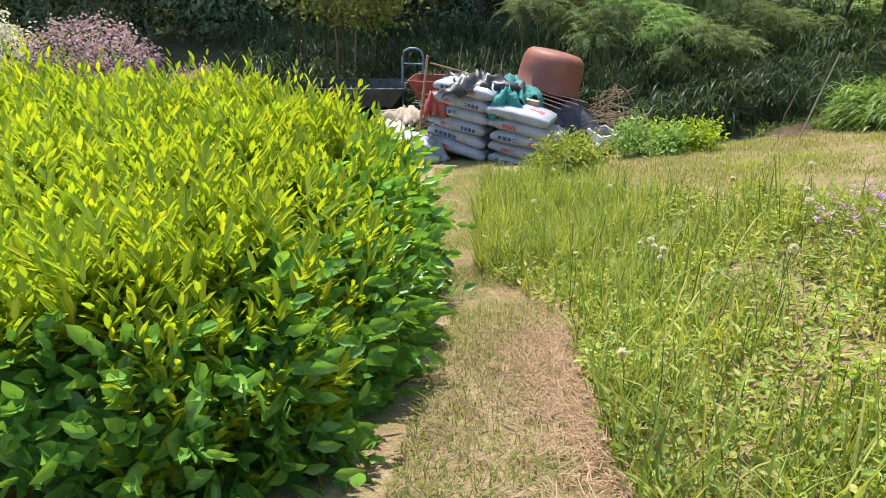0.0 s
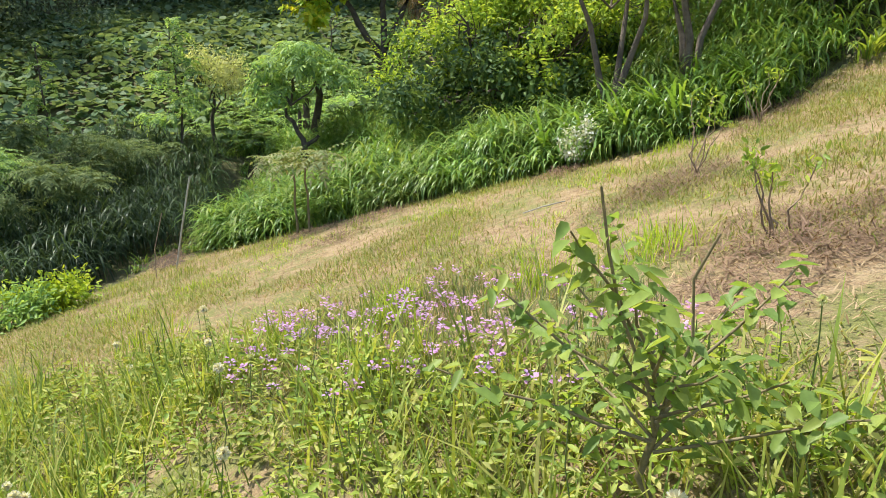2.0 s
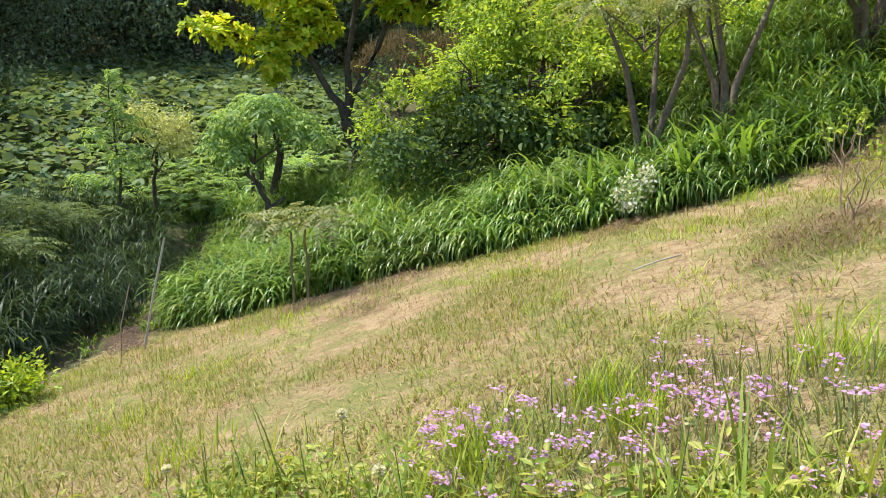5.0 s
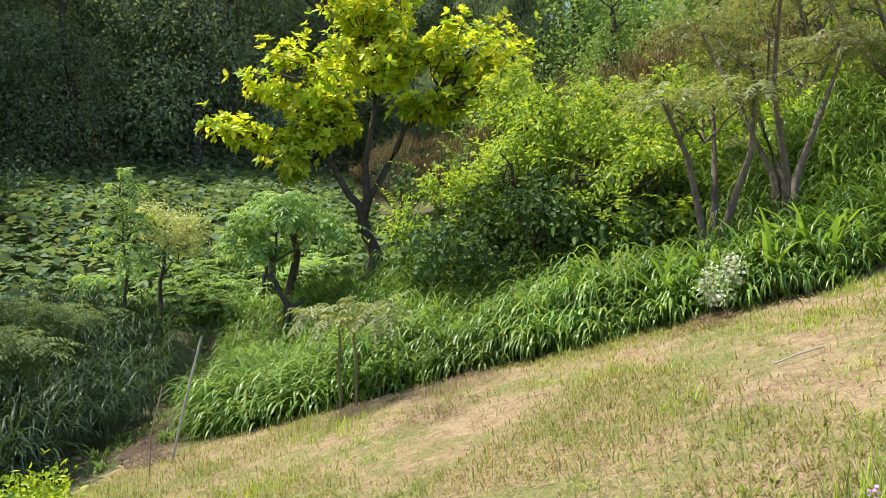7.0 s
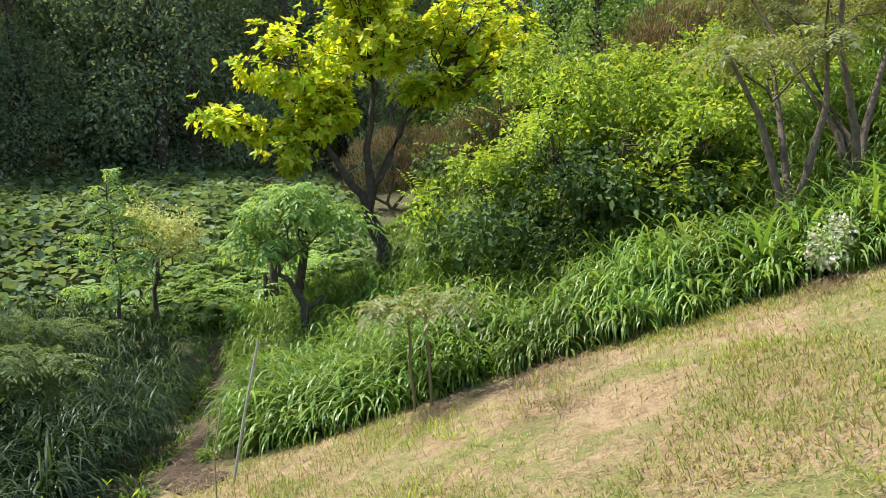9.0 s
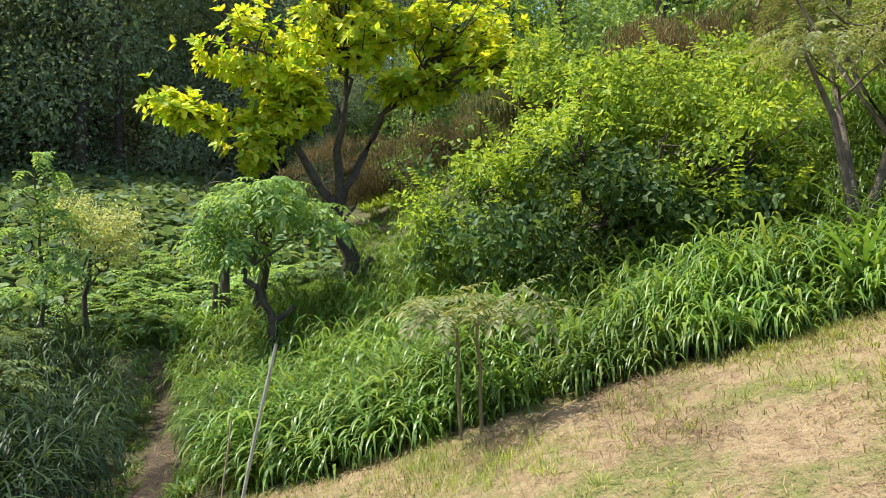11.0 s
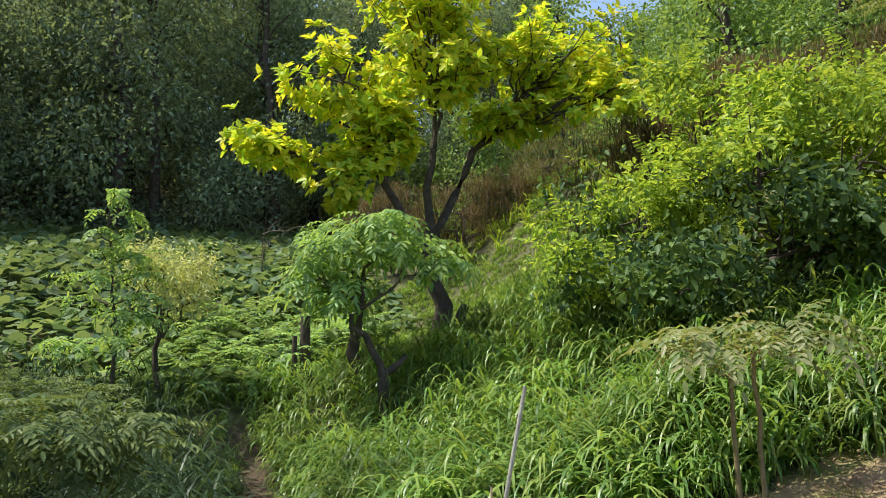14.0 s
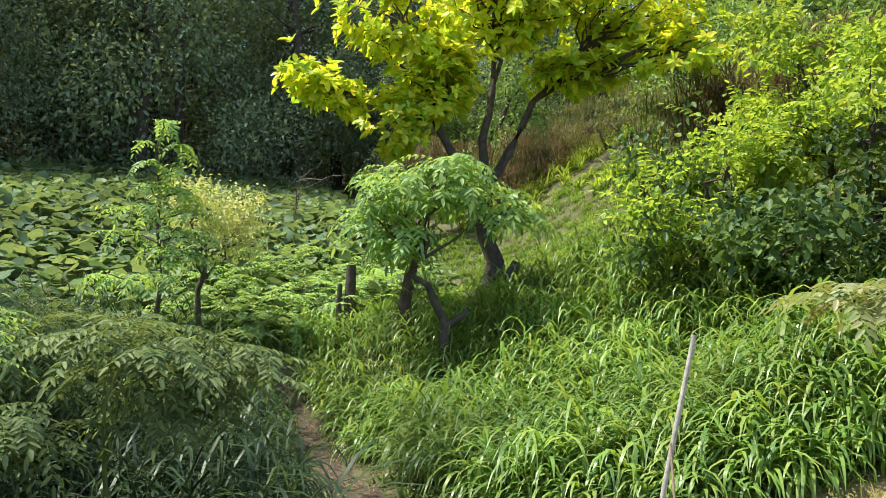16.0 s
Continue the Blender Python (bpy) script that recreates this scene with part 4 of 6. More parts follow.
# slender young trees left of the trail
def tier_tree(x, y, topz, width, seed, mat, name, label, tiers=8, leaf=0.085, n=150):
    r = np.random.default_rng(seed)
    b = base_at(x, y, -0.1)
    wood = [tube(wobble(b, (x, y, topz), 8, 0.03, r), np.linspace(0.035, 0.008, 8), 6)]
    B = []
    for i in range(tiers):
        s = (i + 1) / tiers
        z = b[2] + 1.0 + (topz - b[2] - 1.0) * s
        for _ in range(3):
            a = r.uniform(0, 6.28)
            q = width * (1.05 - 0.75 * s)
            e = (x + math.cos(a) * q, y + math.sin(a) * q, z + 0.05)
            wood.append(tube(wobble((x, y, z - 0.1), e, 4, 0.02, r), np.linspace(0.012, 0.004, 4), 4))
            B.append((x + math.cos(a) * q * 0.7, y + math.sin(a) * q * 0.7, z, q * 0.5, q * 0.5, 0.05))
    plant(name, b, label, "tree", ("trunk", join_geo(*wood), M_BARK), [("crown", frond_crown(B, n, 0.4, 8, leaf, leaf * 0.4, r, 0.3, 1.2), mat)])


tier_tree(8.07, 16.81, 1.5, 0.75, 61, M_FERN, "tiered_tree", "slender young tree with tiers of ferny green leaves")
tier_tree(5.6, 17.3, 1.0, 0.45, 62, M_FERN, "tiered_tree", "thin young tree with a few ferny tiers in the shade", 6, 0.07, 70)
b = base_at(8.95, 16.85, -0.1)
B = [(8.95, 16.8, 0.5, 0.5, 0.55, 0.32), (9.15, 16.6, 0.2, 0.45, 0.45, 0.3), (8.7, 17.0, 0.75, 0.28, 0.28, 0.25), (9.3, 16.5, 0.55, 0.25, 0.25, 0.25)]
plant("pale_yellow_bush", b, "small tree with pale cream-yellow leaves", "tree", ("trunk", join_geo(tube(wobble(b, (8.95, 16.85, 0.0), 6, 0.03, rng), np.linspace(0.05, 0.03, 6), 6), *limbs((8.95, 16.85, -0.4), B, rng, 0.02, 6)), M_BARK),
      [("crown", crown(B, 420, 6, 0.075, 0.03, rng, 0.09, 0.3), M_CREAM)])


# ferny shrubs among the reeds
def ferny_bush(x, y, topz, r0, seed, n=120):
    r = np.random.default_rng(seed)
    b = base_at(x, y)
    B = [(x + r.normal() * 0.36, y + r.normal() * 0.36, topz - 0.1 - 0.13 * k, r0 * r.uniform(0.45, 0.8), r0 * r.uniform(0.45, 0.8), 0.16) for k in range(4)]
    # most bushes take the fern green with shade coloured in, a few the lit green
    plant("ferny_bush", b, "dark ferny bush growing out of the reeds", "shrub", ("woody_core", join_geo(*limbs(b, B, r, 0.02, 5)), M_GREENSTEM),
          [("leaves", frond_crown(B, int(n * 1.6), 0.4, 10, 0.064, 0.022, r, 0.3, 0.9), M_FERN if seed in (73, 76, 79) else M_FERN_SHADED)], "ferny bushes in the reeds")


for i, (x, y, tz) in enumerate([(4.9, 12.7, -0.85), (3.4, 12.2, -0.6), (5.8, 14.3, -0.85), (4.8, 13.6, -0.6), (2.3, 13.0, -0.45), (6.6, 15.4, -0.7), (3.6, 14.8, -0.3), (5.4, 15.9, -0.45), (7.3, 16.3, -0.8)]):
    ferny_bush(x - 0.8, y + 0.1, tz + 0.08, 0.6, 70 + i)

# white-flowering plant at the lawn's edge
b = base_at(7.46, 6.12)
B = [(7.46, 6.12, b[2] + 0.3, 0.2, 0.22, 0.15), (7.56, 6.0, b[2] + 0.44, 0.14, 0.14, 0.12)]
plant("white_flowers", b, "low plant with upright sprays of small white flowers", "plant", ("stems", join_geo(*limbs(b, B, rng, 0.006, 8, 0.02, 4)), M_GREENSTEM),
      [("flower_sprays", crown([(*q[:3], q[3] * 0.7, q[4] * 0.7, q[5]) for q in B], 75, 8, 0.036, 0.028, rng, 0.03, 0.3), M_WHITE), ("leaves", crown(B, 40, 5, 0.07, 0.02, rng, 0.06, 0.1), M_FERN)])


# brown dead clipped shrubs on the hillside
def dead_shrub(x, y, z, rx, ry, rz, seed):
    r = np.random.default_rng(seed)
    b = base_at(x, y)
    rz = rz * 0.8
    B = [(x, y, z, rx, ry, rz), (x + rx * 0.5, y - ry * 0.4, z - 0.1, rx * 0.7, ry * 0.7, rz * 0.8), (x - rx * 0.5, y + ry * 0.4, z - 0.1, rx * 0.7, ry * 0.7, rz * 0.8)]
    c, d = blob_points(clumped(B, 44, 0.34, r), 4200, r, 0.3)
    sp = blades(c, r.uniform(0, 6.28, len(c)), r.uniform(0.1, 0.32, len(c)), r.uniform(0.012, 0.022, len(c)), r.uniform(0.2, 1.55, len(c)), r.uniform(-0.5, 0.8, len(c)), 2)
    plant("dead_shrub", b, "dried brown shrub with bare grey branches", "shrub", ("branching", join_geo(*limbs(b, B, r, 0.06, 9, 0.1)), M_BARK_GREY), [("dry_foliage", sp, M_BROWN)], "dead brown shrubs")


for i, q in enumerate([(17.6, 18.2, 2.3, 1.0, 1.2, 1.0), (18.9, 16.9, 2.6, 1.0, 1.2, 1.15), (19.8, 15.5, 3.0, 1.0, 1.2, 1.1), (13.2, 10.6, 2.1, 0.6, 0.8, 0.7), (13.5, 9.1, 2.7, 0.7, 0.8, 0.7), (17.8, 9.6, 4.3, 0.9, 1.1, 0.7), (16.2, 7.6, 3.8, 0.8, 1.2, 0.6), (15.2, 4.6, 3.2, 0.8, 1.1, 0.6), (3.2, 19.5, -1.2, 1.2, 0.7, 0.5)]):
    dead_shrub(*q, 90 + i)


# needle-leaved shrubs with upright pale candles, half green, half dried
def candle_shrub(x, y, top, r0, seed):
    r = np.random.default_rng(seed)
    b = base_at(x, y)
    h = top - b[2]
    B = [(x, y, b[2] + h * 0.5, r0, r0, h * 0.5), (x + r0 * 0.7, y - r0 * 0.5, b[2] + h * 0.4, r0 * 0.7, r0 * 0.7, h * 0.42), (x - r0 * 0.6, y + r0 * 0.6, b[2] + h * 0.4, r0 * 0.7, r0 * 0.7, h * 0.4)]
    C = clumped(B, 40, 0.26, r)
    p, d = blob_points(C, 2600, r, 0.3)
    n = len(p)
    needles = blades(p, r.uniform(0, 6.283, n), r.uniform(0.08, 0.2, n), r.uniform(0.012, 0.024, n), r.uniform(0.0, 1.3, n), r.uniform(-0.4, 0.8, n), 2)
    q, d = blob_points(B, 260, r, 0.9)
    q = q[d[:, 2] > 0.1]
    candles = blades(q, r.uniform(0, 6.283, len(q)), r.uniform(0.18, 0.4, len(q)), r.uniform(0.016, 0.028, len(q)), np.full(len(q), 1.5), r.uniform(-0.05, 0.1, len(q)), 2)
    plant("candle_shrub", b, "olive needle-leaved shrub with upright pale candles on the hillside", "shrub", ("branching", join_geo(*limbs(b, B, r, 0.05, 9, 0.1)), M_BARK_GREY),
          [("needle_foliage", join_geo(needles, candles), M_OLIVE)], "candle shrubs on the hillside")


for i, q in enumerate([(12.9, 11.6, 2.3, 0.55), (14.6, 11.2, 3.0, 0.7), (19.3, 13.9, 4.2, 1.0), (20.7, 13.0, 5.0, 1.1), (21.4, 15.0, 4.9, 1.1), (22.8, 14.0, 5.9, 1.2), (24.2, 15.2, 6.2, 1.2), (18.0, 12.0, 4.0, 0.9), (14.4, 7.6, 3.2, 0.7), (15.8, 6.0, 3.7, 0.8), (13.6, 5.0, 2.7, 0.6)]):
    candle_shrub(*q, 1200 + i)


# ---- field of big round leaves on the valley floor ----
def butterbur(poly, n, seed, name, rmin, rmax, mat, label):
    r = np.random.default_rng(seed)
    x, y = scatter(poly, n, r)
    n = len(x)
    z = land(x, y) + r.uniform(0.12, 0.4, n)
    rad = r.uniform(rmin, rmax, n)
    nrm = unit(r.normal(size=(n, 3)) * 0.42 + np.array([0, 0, 1.0]))
    u = unit(np.cross(nrm, r.normal(size=(n, 3))))
    v = np.cross(nrm, u)
    c = np.stack([x, y, z], 1)
    k = 8
    rows = [c - nrm * (rad * 0.18)[:, None]]
    for j in range(k):
        a = j / k * 6.283 + 0.3
        rr = rad * (0.62 if j == 0 else 1.0) * r.uniform(0.9, 1.08, n)
        rows.append(c + (u * math.cos(a) + v * math.sin(a)) * rr[:, None] + nrm * (rad * 0.1 * math.cos(2 * a))[:, None])
    vv = np.stack(rows, 1).reshape(-1, 3)
    bb = np.arange(n)[:, None] * (k + 1)
    f = np.concatenate([bb + np.array([[0, 1 + j, 1 + (j + 1) % k]]) for j in range(k)])
    return stuff(name, (vv, f), mat, label, "plants")


BUTTER = [(9.4, 16.4), (12.2, 15.0), (13.5, 15.4), (16, 17.5), (21, 24), (18, 31), (8, 30), (2, 21), (7, 18.6)]
butterbur(BUTTER, 12000, 101, "butterbur_leaves", 0.07, 0.16, M_BUTTER, "field of broad round green leaves on the valley floor")
GLADE = [(10.3, 15.0), (10.8, 12.0), (11.2, 9.6), (13.0, 9.6), (15.6, 10.2), (18.4, 13.0), (18.4, 17.6), (12.4, 16.8)]
lush_grass(GLADE, 34000, M_LUSH, "glade_grass", "bright short grass in the sunny glade", 0.12, 0.26, 0.012, 0.022, 3.6, 13)
SLOPE = [(9.3, 4.3), (14, 2), (24, -2), (30, 10), (24, 22), (18.5, 18), (17.5, 14), (14, 10), (13.5, 6)]
lush_grass(SLOPE, 20000, M_SHRUB, "slope_weeds", "rough green weeds covering the hillside", 0.3, 0.7, 0.02, 0.05, 3.6, 14)


SUNNY = [(9.5, 16.2), (10.9, 15.2), (12.4, 15.4), (13.2, 17.3), (11.6, 18.8), (9.6, 18.0), (8.6, 17.2)]
lush_grass(SUNNY, 5000, M_LUSH, "sunny_grass", "bright grass in a sunny strip across the valley", 0.3, 0.55, 0.012, 0.024, 3.8, 16)
sr = np.random.default_rng(17)
x, y = scatter(SUNNY, 460, sr)
n = len(x)
stuff("sunlit_ferns", fronds(land3(x, y, 0.15) + np.stack([np.zeros(n), np.zeros(n), sr.uniform(0, 0.3, n)], 1), sr.uniform(0, 6.28, n), sr.uniform(0.3, 0.55, n), sr.uniform(0.3, 0.9, n), sr.uniform(0.6, 1.4, n), 8, 0.09, 0.032, sr),
      M_FERN, "bright ferns in the sunny strip across the valley", "plants")


# ---- forest ----
def forest_tree(seed, h, r0, mat, name, label, leaf=0.15, n=11500):
    r = np.random.default_rng(seed)
    B = []
    for i in range(16):
        s = r.uniform(0.04, 1.0)
        q = r0 * (1.05 - 0.6 * s)
        a = r.uniform(0, 6.28)
        B.append((math.cos(a) * q * 0.65, math.sin(a) * q * 0.65, h * s, q * 0.6, q * 0.6, h * 0.085))
    wood = [tube(wobble((0, 0, -0.3), (0, 0, h * 0.95), 8, 0.1, r), np.linspace(0.2, 0.03, 8), 7)]
    for bq in B:
        wood.append(tube(wobble((0, 0, bq[2] * 0.85), bq[:3], 4, 0.08, r), np.linspace(0.06, 0.015, 4), 4))
    return plant(name, (0, 0, 0), label, "tree", ("trunk", join_geo(*wood), M_BARK), [("crown", crown(B, n // 9, 9, leaf, leaf * 0.5, r, 0.26, 0.3, 0.2, 0.5), mat)], "forest trees")


def place_trees(proto, spots, seed):
    r = np.random.default_rng(seed)
    for i, (x, y, s) in enumerate(spots):
        m = Matrix.Translation((x, y, float(land(x, y)) - 0.1)) @ Matrix.Rotation(r.uniform(0, 6.28), 4, 'Z') @ Matrix.Diagonal((s, s, s * r.uniform(0.9, 1.15), 1))
        if i:
            copy_thing(proto, m)
    x, y, s = spots[0]
    proto.matrix_basis = Matrix.Translation((x, y, float(land(x, y)) - 0.1)) @ Matrix.Diagonal((s, s, s, 1))


def spots_in(poly, gap, seed, smin, smax, tries=900):
    r = np.random.default_rng(seed)
    out = []
    x, y = scatter(poly, tries, r)
    for a, b in zip(x, y):
        if all((a - c) ** 2 + (b - d) ** 2 > gap * gap for c, d, _ in out):
            out.append((float(a), float(b), float(r.uniform(smin, smax))))
    return out


DARKWOOD = [(-26, 16), (-10, 20), (2, 22.5), (8, 29), (15, 31), (20, 26), (26, 22), (36, 30), (26, 52), (-18, 52), (-40, 30)]
ALL = [q for q in spots_in(DARKWOOD, 2.7, 5, 0.85, 1.25, 1500) if not (1.5 < q[0] < 9 and q[1] < 26.5)]
dark = [forest_tree(201, 11, 2.6, M_FOREST, "forest_tree", "tall dark green tree in the shaded forest"), forest_tree(202, 13, 2.3, M_FOREST, "forest_tree", "tall narrow dark forest tree"),
        forest_tree(203, 9, 2.8, M_FOREST, "forest_tree", "broad dark green tree at the forest's edge")]
for k in range(3):
    place_trees(dark[k], ALL[k::3], 300 + k)
# the first five spots are added trees, tall enough to shade the reeds
tall = forest_tree(204, 17, 3.0, M_FOREST, "forest_tree", "very tall dark tree leaning over the reeds", 0.16, 12000)
place_trees(tall, [(-7.5, 21.5, 1.0), (-4.6, 21.0, 1.05), (-2.0, 21.8, 0.95), (0.4, 21.6, 1.05), (1.9, 22.2, 1.1), (21.6, 18.2, 0.4), (23.2, 16.6, 0.42), (20.6, 20.2, 0.45), (25.5, 17.3, 0.7), (28, 18.5, 0.8), (23.4, 17.6, 0.6), (24, 19.2, 0.75), (26.5, 21, 0.85), (22.8, 22.5, 0.8), (23, 27, 0.95), (19.5, 29, 0.95)], 305)
HILLWOOD = [(21, 20), (19.5, 12), (19, 6), (19, 0), (20, -12), (34, -16), (44, 0), (42, 22), (28, 26)]
ALL2 = spots_in(HILLWOOD, 2.6, 6, 0.75, 1.2)
light = [forest_tree(211, 4.6, 1.6, M_FOREST_LT, "hillside_tree", "light green tree on the sunny hillside", 0.14, 4600), forest_tree(212, 5.6, 1.7, M_FOREST_LT, "hillside_tree", "green tree on the hillside", 0.15, 4600)]
for k in range(2):
    place_trees(light[k], ALL2[k::2], 310 + k)
# dark undergrowth at the forest's foot
EDGE = [(-14, 16.5), (1, 19.5), (8, 26), (15, 28.5), (20, 24), (24, 20), (28, 24), (20, 34), (0, 32), (-20, 26)]
x, y = scatter(EDGE, 5200, rng)
stuff("undergrowth", crown([(float(a), float(b), float(land(a, b)) + 0.4, 0.7, 0.7, 0.6) for a, b in zip(x[:420], y[:420])], 4200, 6, 0.17, 0.07, rng, 0.22, 0.2), M_FOREST, "dark undergrowth below the forest trees", "plants")
# pale thin young tree at the forest's edge
b = base_at(14.0, 19.4)
z0 = b[2]
plant("bare_sapling", b, "thin pale young tree with few branches", "tree", ("trunk", join_geo(tube(wobble(b, (14.0, 19.4, z0 + 1.1), 6, 0.02, rng), np.linspace(0.028, 0.012, 6), 6),
      *[tube(wobble((14.0, 19.4, z0 + 0.6 + 0.1 * i), (14.0 + rng.normal() * 0.6, 19.4 + rng.normal() * 0.6, z0 + 1.0 + rng.random() * 0.7), 5, 0.04, rng), np.linspace(0.013, 0.004, 5), 4) for i in range(7)]), M_BARK_GREY), [])


# ---- beside the path ----
rng = np.random.default_rng(401)
PATH_STRIP = [(0.5, 0.4), (0.45, 2.3), (0.55, 4.0), (0.3, 5.6), (0.1, 9.5), (0.85, 9.6), (0.75, 6.5), (0.75, 5.2), (1.2, 4.0), (1.2, 2.3), (1.4, 0.4)]
x, y = scatter(PATH_STRIP, 34000, rng)
right = (x + 0.12 * np.sin(y * 2.1) + rng.normal(0, 0.08, len(x)) > 0.92) & (y + rng.normal(0, 0.3, len(x)) < 3.7)
thin = right | (rng.random(len(x)) < 0.22)
x, y, right = x[thin], y[thin], right[thin]
for nm, k, mt in (("cut_straw", right, M_STRAW_RED), ("pale_straw", ~right, M_STRAW)):
    n = int(k.sum())
    stuff(nm, blades(land3(x[k], y[k], 0.004), rng.uniform(0, 6.28, n), rng.uniform(0.02, 0.1, n), rng.uniform(0.0025, 0.005, n),
                     rng.uniform(-0.1, 0.4, n), rng.uniform(-0.2, 0.4, n), 2), mt, "dry cut straw lying on the trodden path", "straw")
x, y = scatter(PATH_STRIP, 46000, rng)
keep = (x + rng.normal(0, 0.1, len(x)) < 0.92) | (rng.random(len(x)) < np.where(y > 3.7, 0.6, 0.12))
keep &= np.array([noise.noise(Vector((a * 1.7, b * 1.7, 4))) for a, b in zip(x, y)]) + rng.normal(0, 0.2, len(x)) > -0.1
x, y = x[keep], y[keep]
stuff("path_turf", blades(land3(x, y, -0.01), rng.uniform(0, 6.28, len(x)), rng.uniform(0.018, 0.05, len(x)), rng.uniform(0.003, 0.006, len(x)),
                          rng.uniform(0.6, 1.45, len(x)), rng.uniform(0.2, 1.2, len(x)), 2), M_PATHTURF, "short yellow-green grass along the path", "grass")

# straw and dead bits over the lawn
x, y = scatter(LAWN, 60000, rng)
stuff("lawn_litter", blades(land3(x, y, 0.003), rng.uniform(0, 6.28, len(x)), rng.uniform(0.02, 0.065, len(x)), rng.uniform(0.003, 0.007, len(x)),
                            rng.uniform(-0.1, 0.7, len(x)), rng.uniform(-0.3, 0.7, len(x)), 2), M_STRAW, "dry bits of straw scattered on the lawn", "straw")


def tuft(x, y, n, hmin, hmax, spread, mat, name, label, w=0.006, seed=1):
    r = np.random.default_rng(seed)
    px, py = x + r.normal(0, spread, n), y + r.normal(0, spread, n)
    return tagged(part_np(name, blades(land3(px, py, -0.02), r.uniform(0, 6.28, n), r.uniform(hmin, hmax, n), r.uniform(w * 0.6, w * 1.3, n), r.uniform(1.1, 1.55, n), r.uniform(0.1, 1.0, n), 3), mat), label, "grass tuft", kind="stuff")


for i, (x, y, sp, h) in enumerate([(3.9, 3.7, 0.1, 0.3), (3.35, 4.2, 0.06, 0.26), (3.6, 4.45, 0.07, 0.25), (3.0, 4.6, 0.08, 0.28), (4.4, 3.4, 0.12, 0.28), (5.3, 8.6, 0.16, 0.14), (4.1, 8.0, 0.15, 0.12), (5.9, 6.5, 0.14, 0.12), (3.2, 7.4, 0.14, 0.14),
                                   (6.6, 5.2, 0.18, 0.12), (7.6, 5.0, 0.15, 0.13), (5.0, 5.6, 0.16, 0.11), (2.9, 6.2, 0.12, 0.2), (1.5, 6.9, 0.2, 0.5), (1.8, 7.5, 0.14, 0.42), (6.2, 8.1, 0.13, 0.12), (5.6, 9.3, 0.16, 0.14), (4.7, 9.4, 0.2, 0.16), (3.9, 9.7, 0.2, 0.18)]):
    tuft(x, y, 110, h * 0.4, h, sp, M_BROADWEED if i < 14 else M_WEED, "grass_tuft", "fresh green tuft of grass on the dry lawn", 0.006, 500 + i)

# pink flowers
FLOWERS = [(2.45, 3.9), (2.5, 4.35), (2.85, 4.75), (3.35, 4.8), (3.95, 4.45), (4.05, 3.5), (3.8, 3.0), (3.2, 2.55), (2.8, 2.6), (2.6, 3.3)]
x, y = scatter(FLOWERS, 2600, rng)
stuff("phlox_stems", blades(land3(x, y, -0.01), rng.uniform(0, 6.28, len(x)), rng.uniform(0.05, 0.17, len(x)), rng.uniform(0.003, 0.006, len(x)), rng.uniform(1.0, 1.5, len(x)), rng.uniform(0, 0.9, len(x)), 3),
      M_PHLOXLEAF, "greyish green stems and narrow leaves below pink flowers", "plants")
fx, fy = scatter(FLOWERS, 26, rng)
nx, ny = scatter([(2.5, 3.6), (2.5, 4.3), (2.85, 4.7), (3.3, 4.6), (3.5, 4.0), (3.2, 3.3), (2.8, 3.2)], 48, rng)
fx, fy = np.concatenate([fx, nx]), np.concatenate([fy, ny])
heads = []
for a, b in zip(fx, fy):
    k = int(rng.integers(1, 4))
    for _ in range(k):
        heads.append((a + rng.normal() * 0.07, b + rng.normal() * 0.07))
heads = np.array(heads)
c = np.repeat(land3(heads[:, 0], heads[:, 1], 0.0) + np.stack([np.zeros(len(heads))] * 2 + [rng.uniform(0.07, 0.17, len(heads))], 1), 14, 0)
n = len(c)
az = rng.uniform(0, 6.28, n)
c = c + np.stack([np.cos(az) * rng.random(n) * 0.028, np.sin(az) * rng.random(n) * 0.028, rng.normal(0, 0.008, n)], 1)
stuff("pink_phlox", leaves(c, np.stack([np.cos(az), np.sin(az), rng.uniform(-0.1, 0.6, n)], 1), rand_dirs(n, rng, 2.5), 0.017, 0.013, 0.1, 0.1), M_PINK, "loose heads of small pink-violet flowers over the grass", "flowers")


# dandelion clocks and seed stalks
def stalk(x, y, h, seed, clock):
    r = np.random.default_rng(seed)
    b = base_at(x, y, -0.02)
    tip = (x + r.normal() * 0.04, y + r.normal() * 0.04, b[2] + h)
    t = thing("dandelion" if clock else "seed_stalk", *b, "dandelion with a round white seed head on a thin stalk" if clock else "thin weed stalk with small pale buds", "weed", "dandelions" if clock else "seed stalks")
    part_np("stalk", local(tube(wobble(b, tip, 4, 0.008, r), [0.0028, 0.0025, 0.002, 0.0018], 4), b), M_GREENSTEM, t)
    if clock:
        d = rand_dirs(110, r)
        q = np.array(tip) + d * 0.004
        part_np("seed_head", local(leaves(q, d, rand_dirs(110, r), 0.019, 0.008, 0.1, 0), b), M_FLUFF, t)
    else:
        d = rand_dirs(40, r, 0.5)
        part_np("bud", local(leaves(np.array(tip) + d * 0.003, d, rand_dirs(40, r), 0.011, 0.006, 0.1, 0), b), M_CREAM, t)


x, y = scatter(WEEDS, 120, rng)
for i, (a, b) in enumerate(zip(x, y)):
    stalk(float(a), float(b), float(rng.uniform(0.16, 0.44)), 1600 + i, i % 7 == 0)
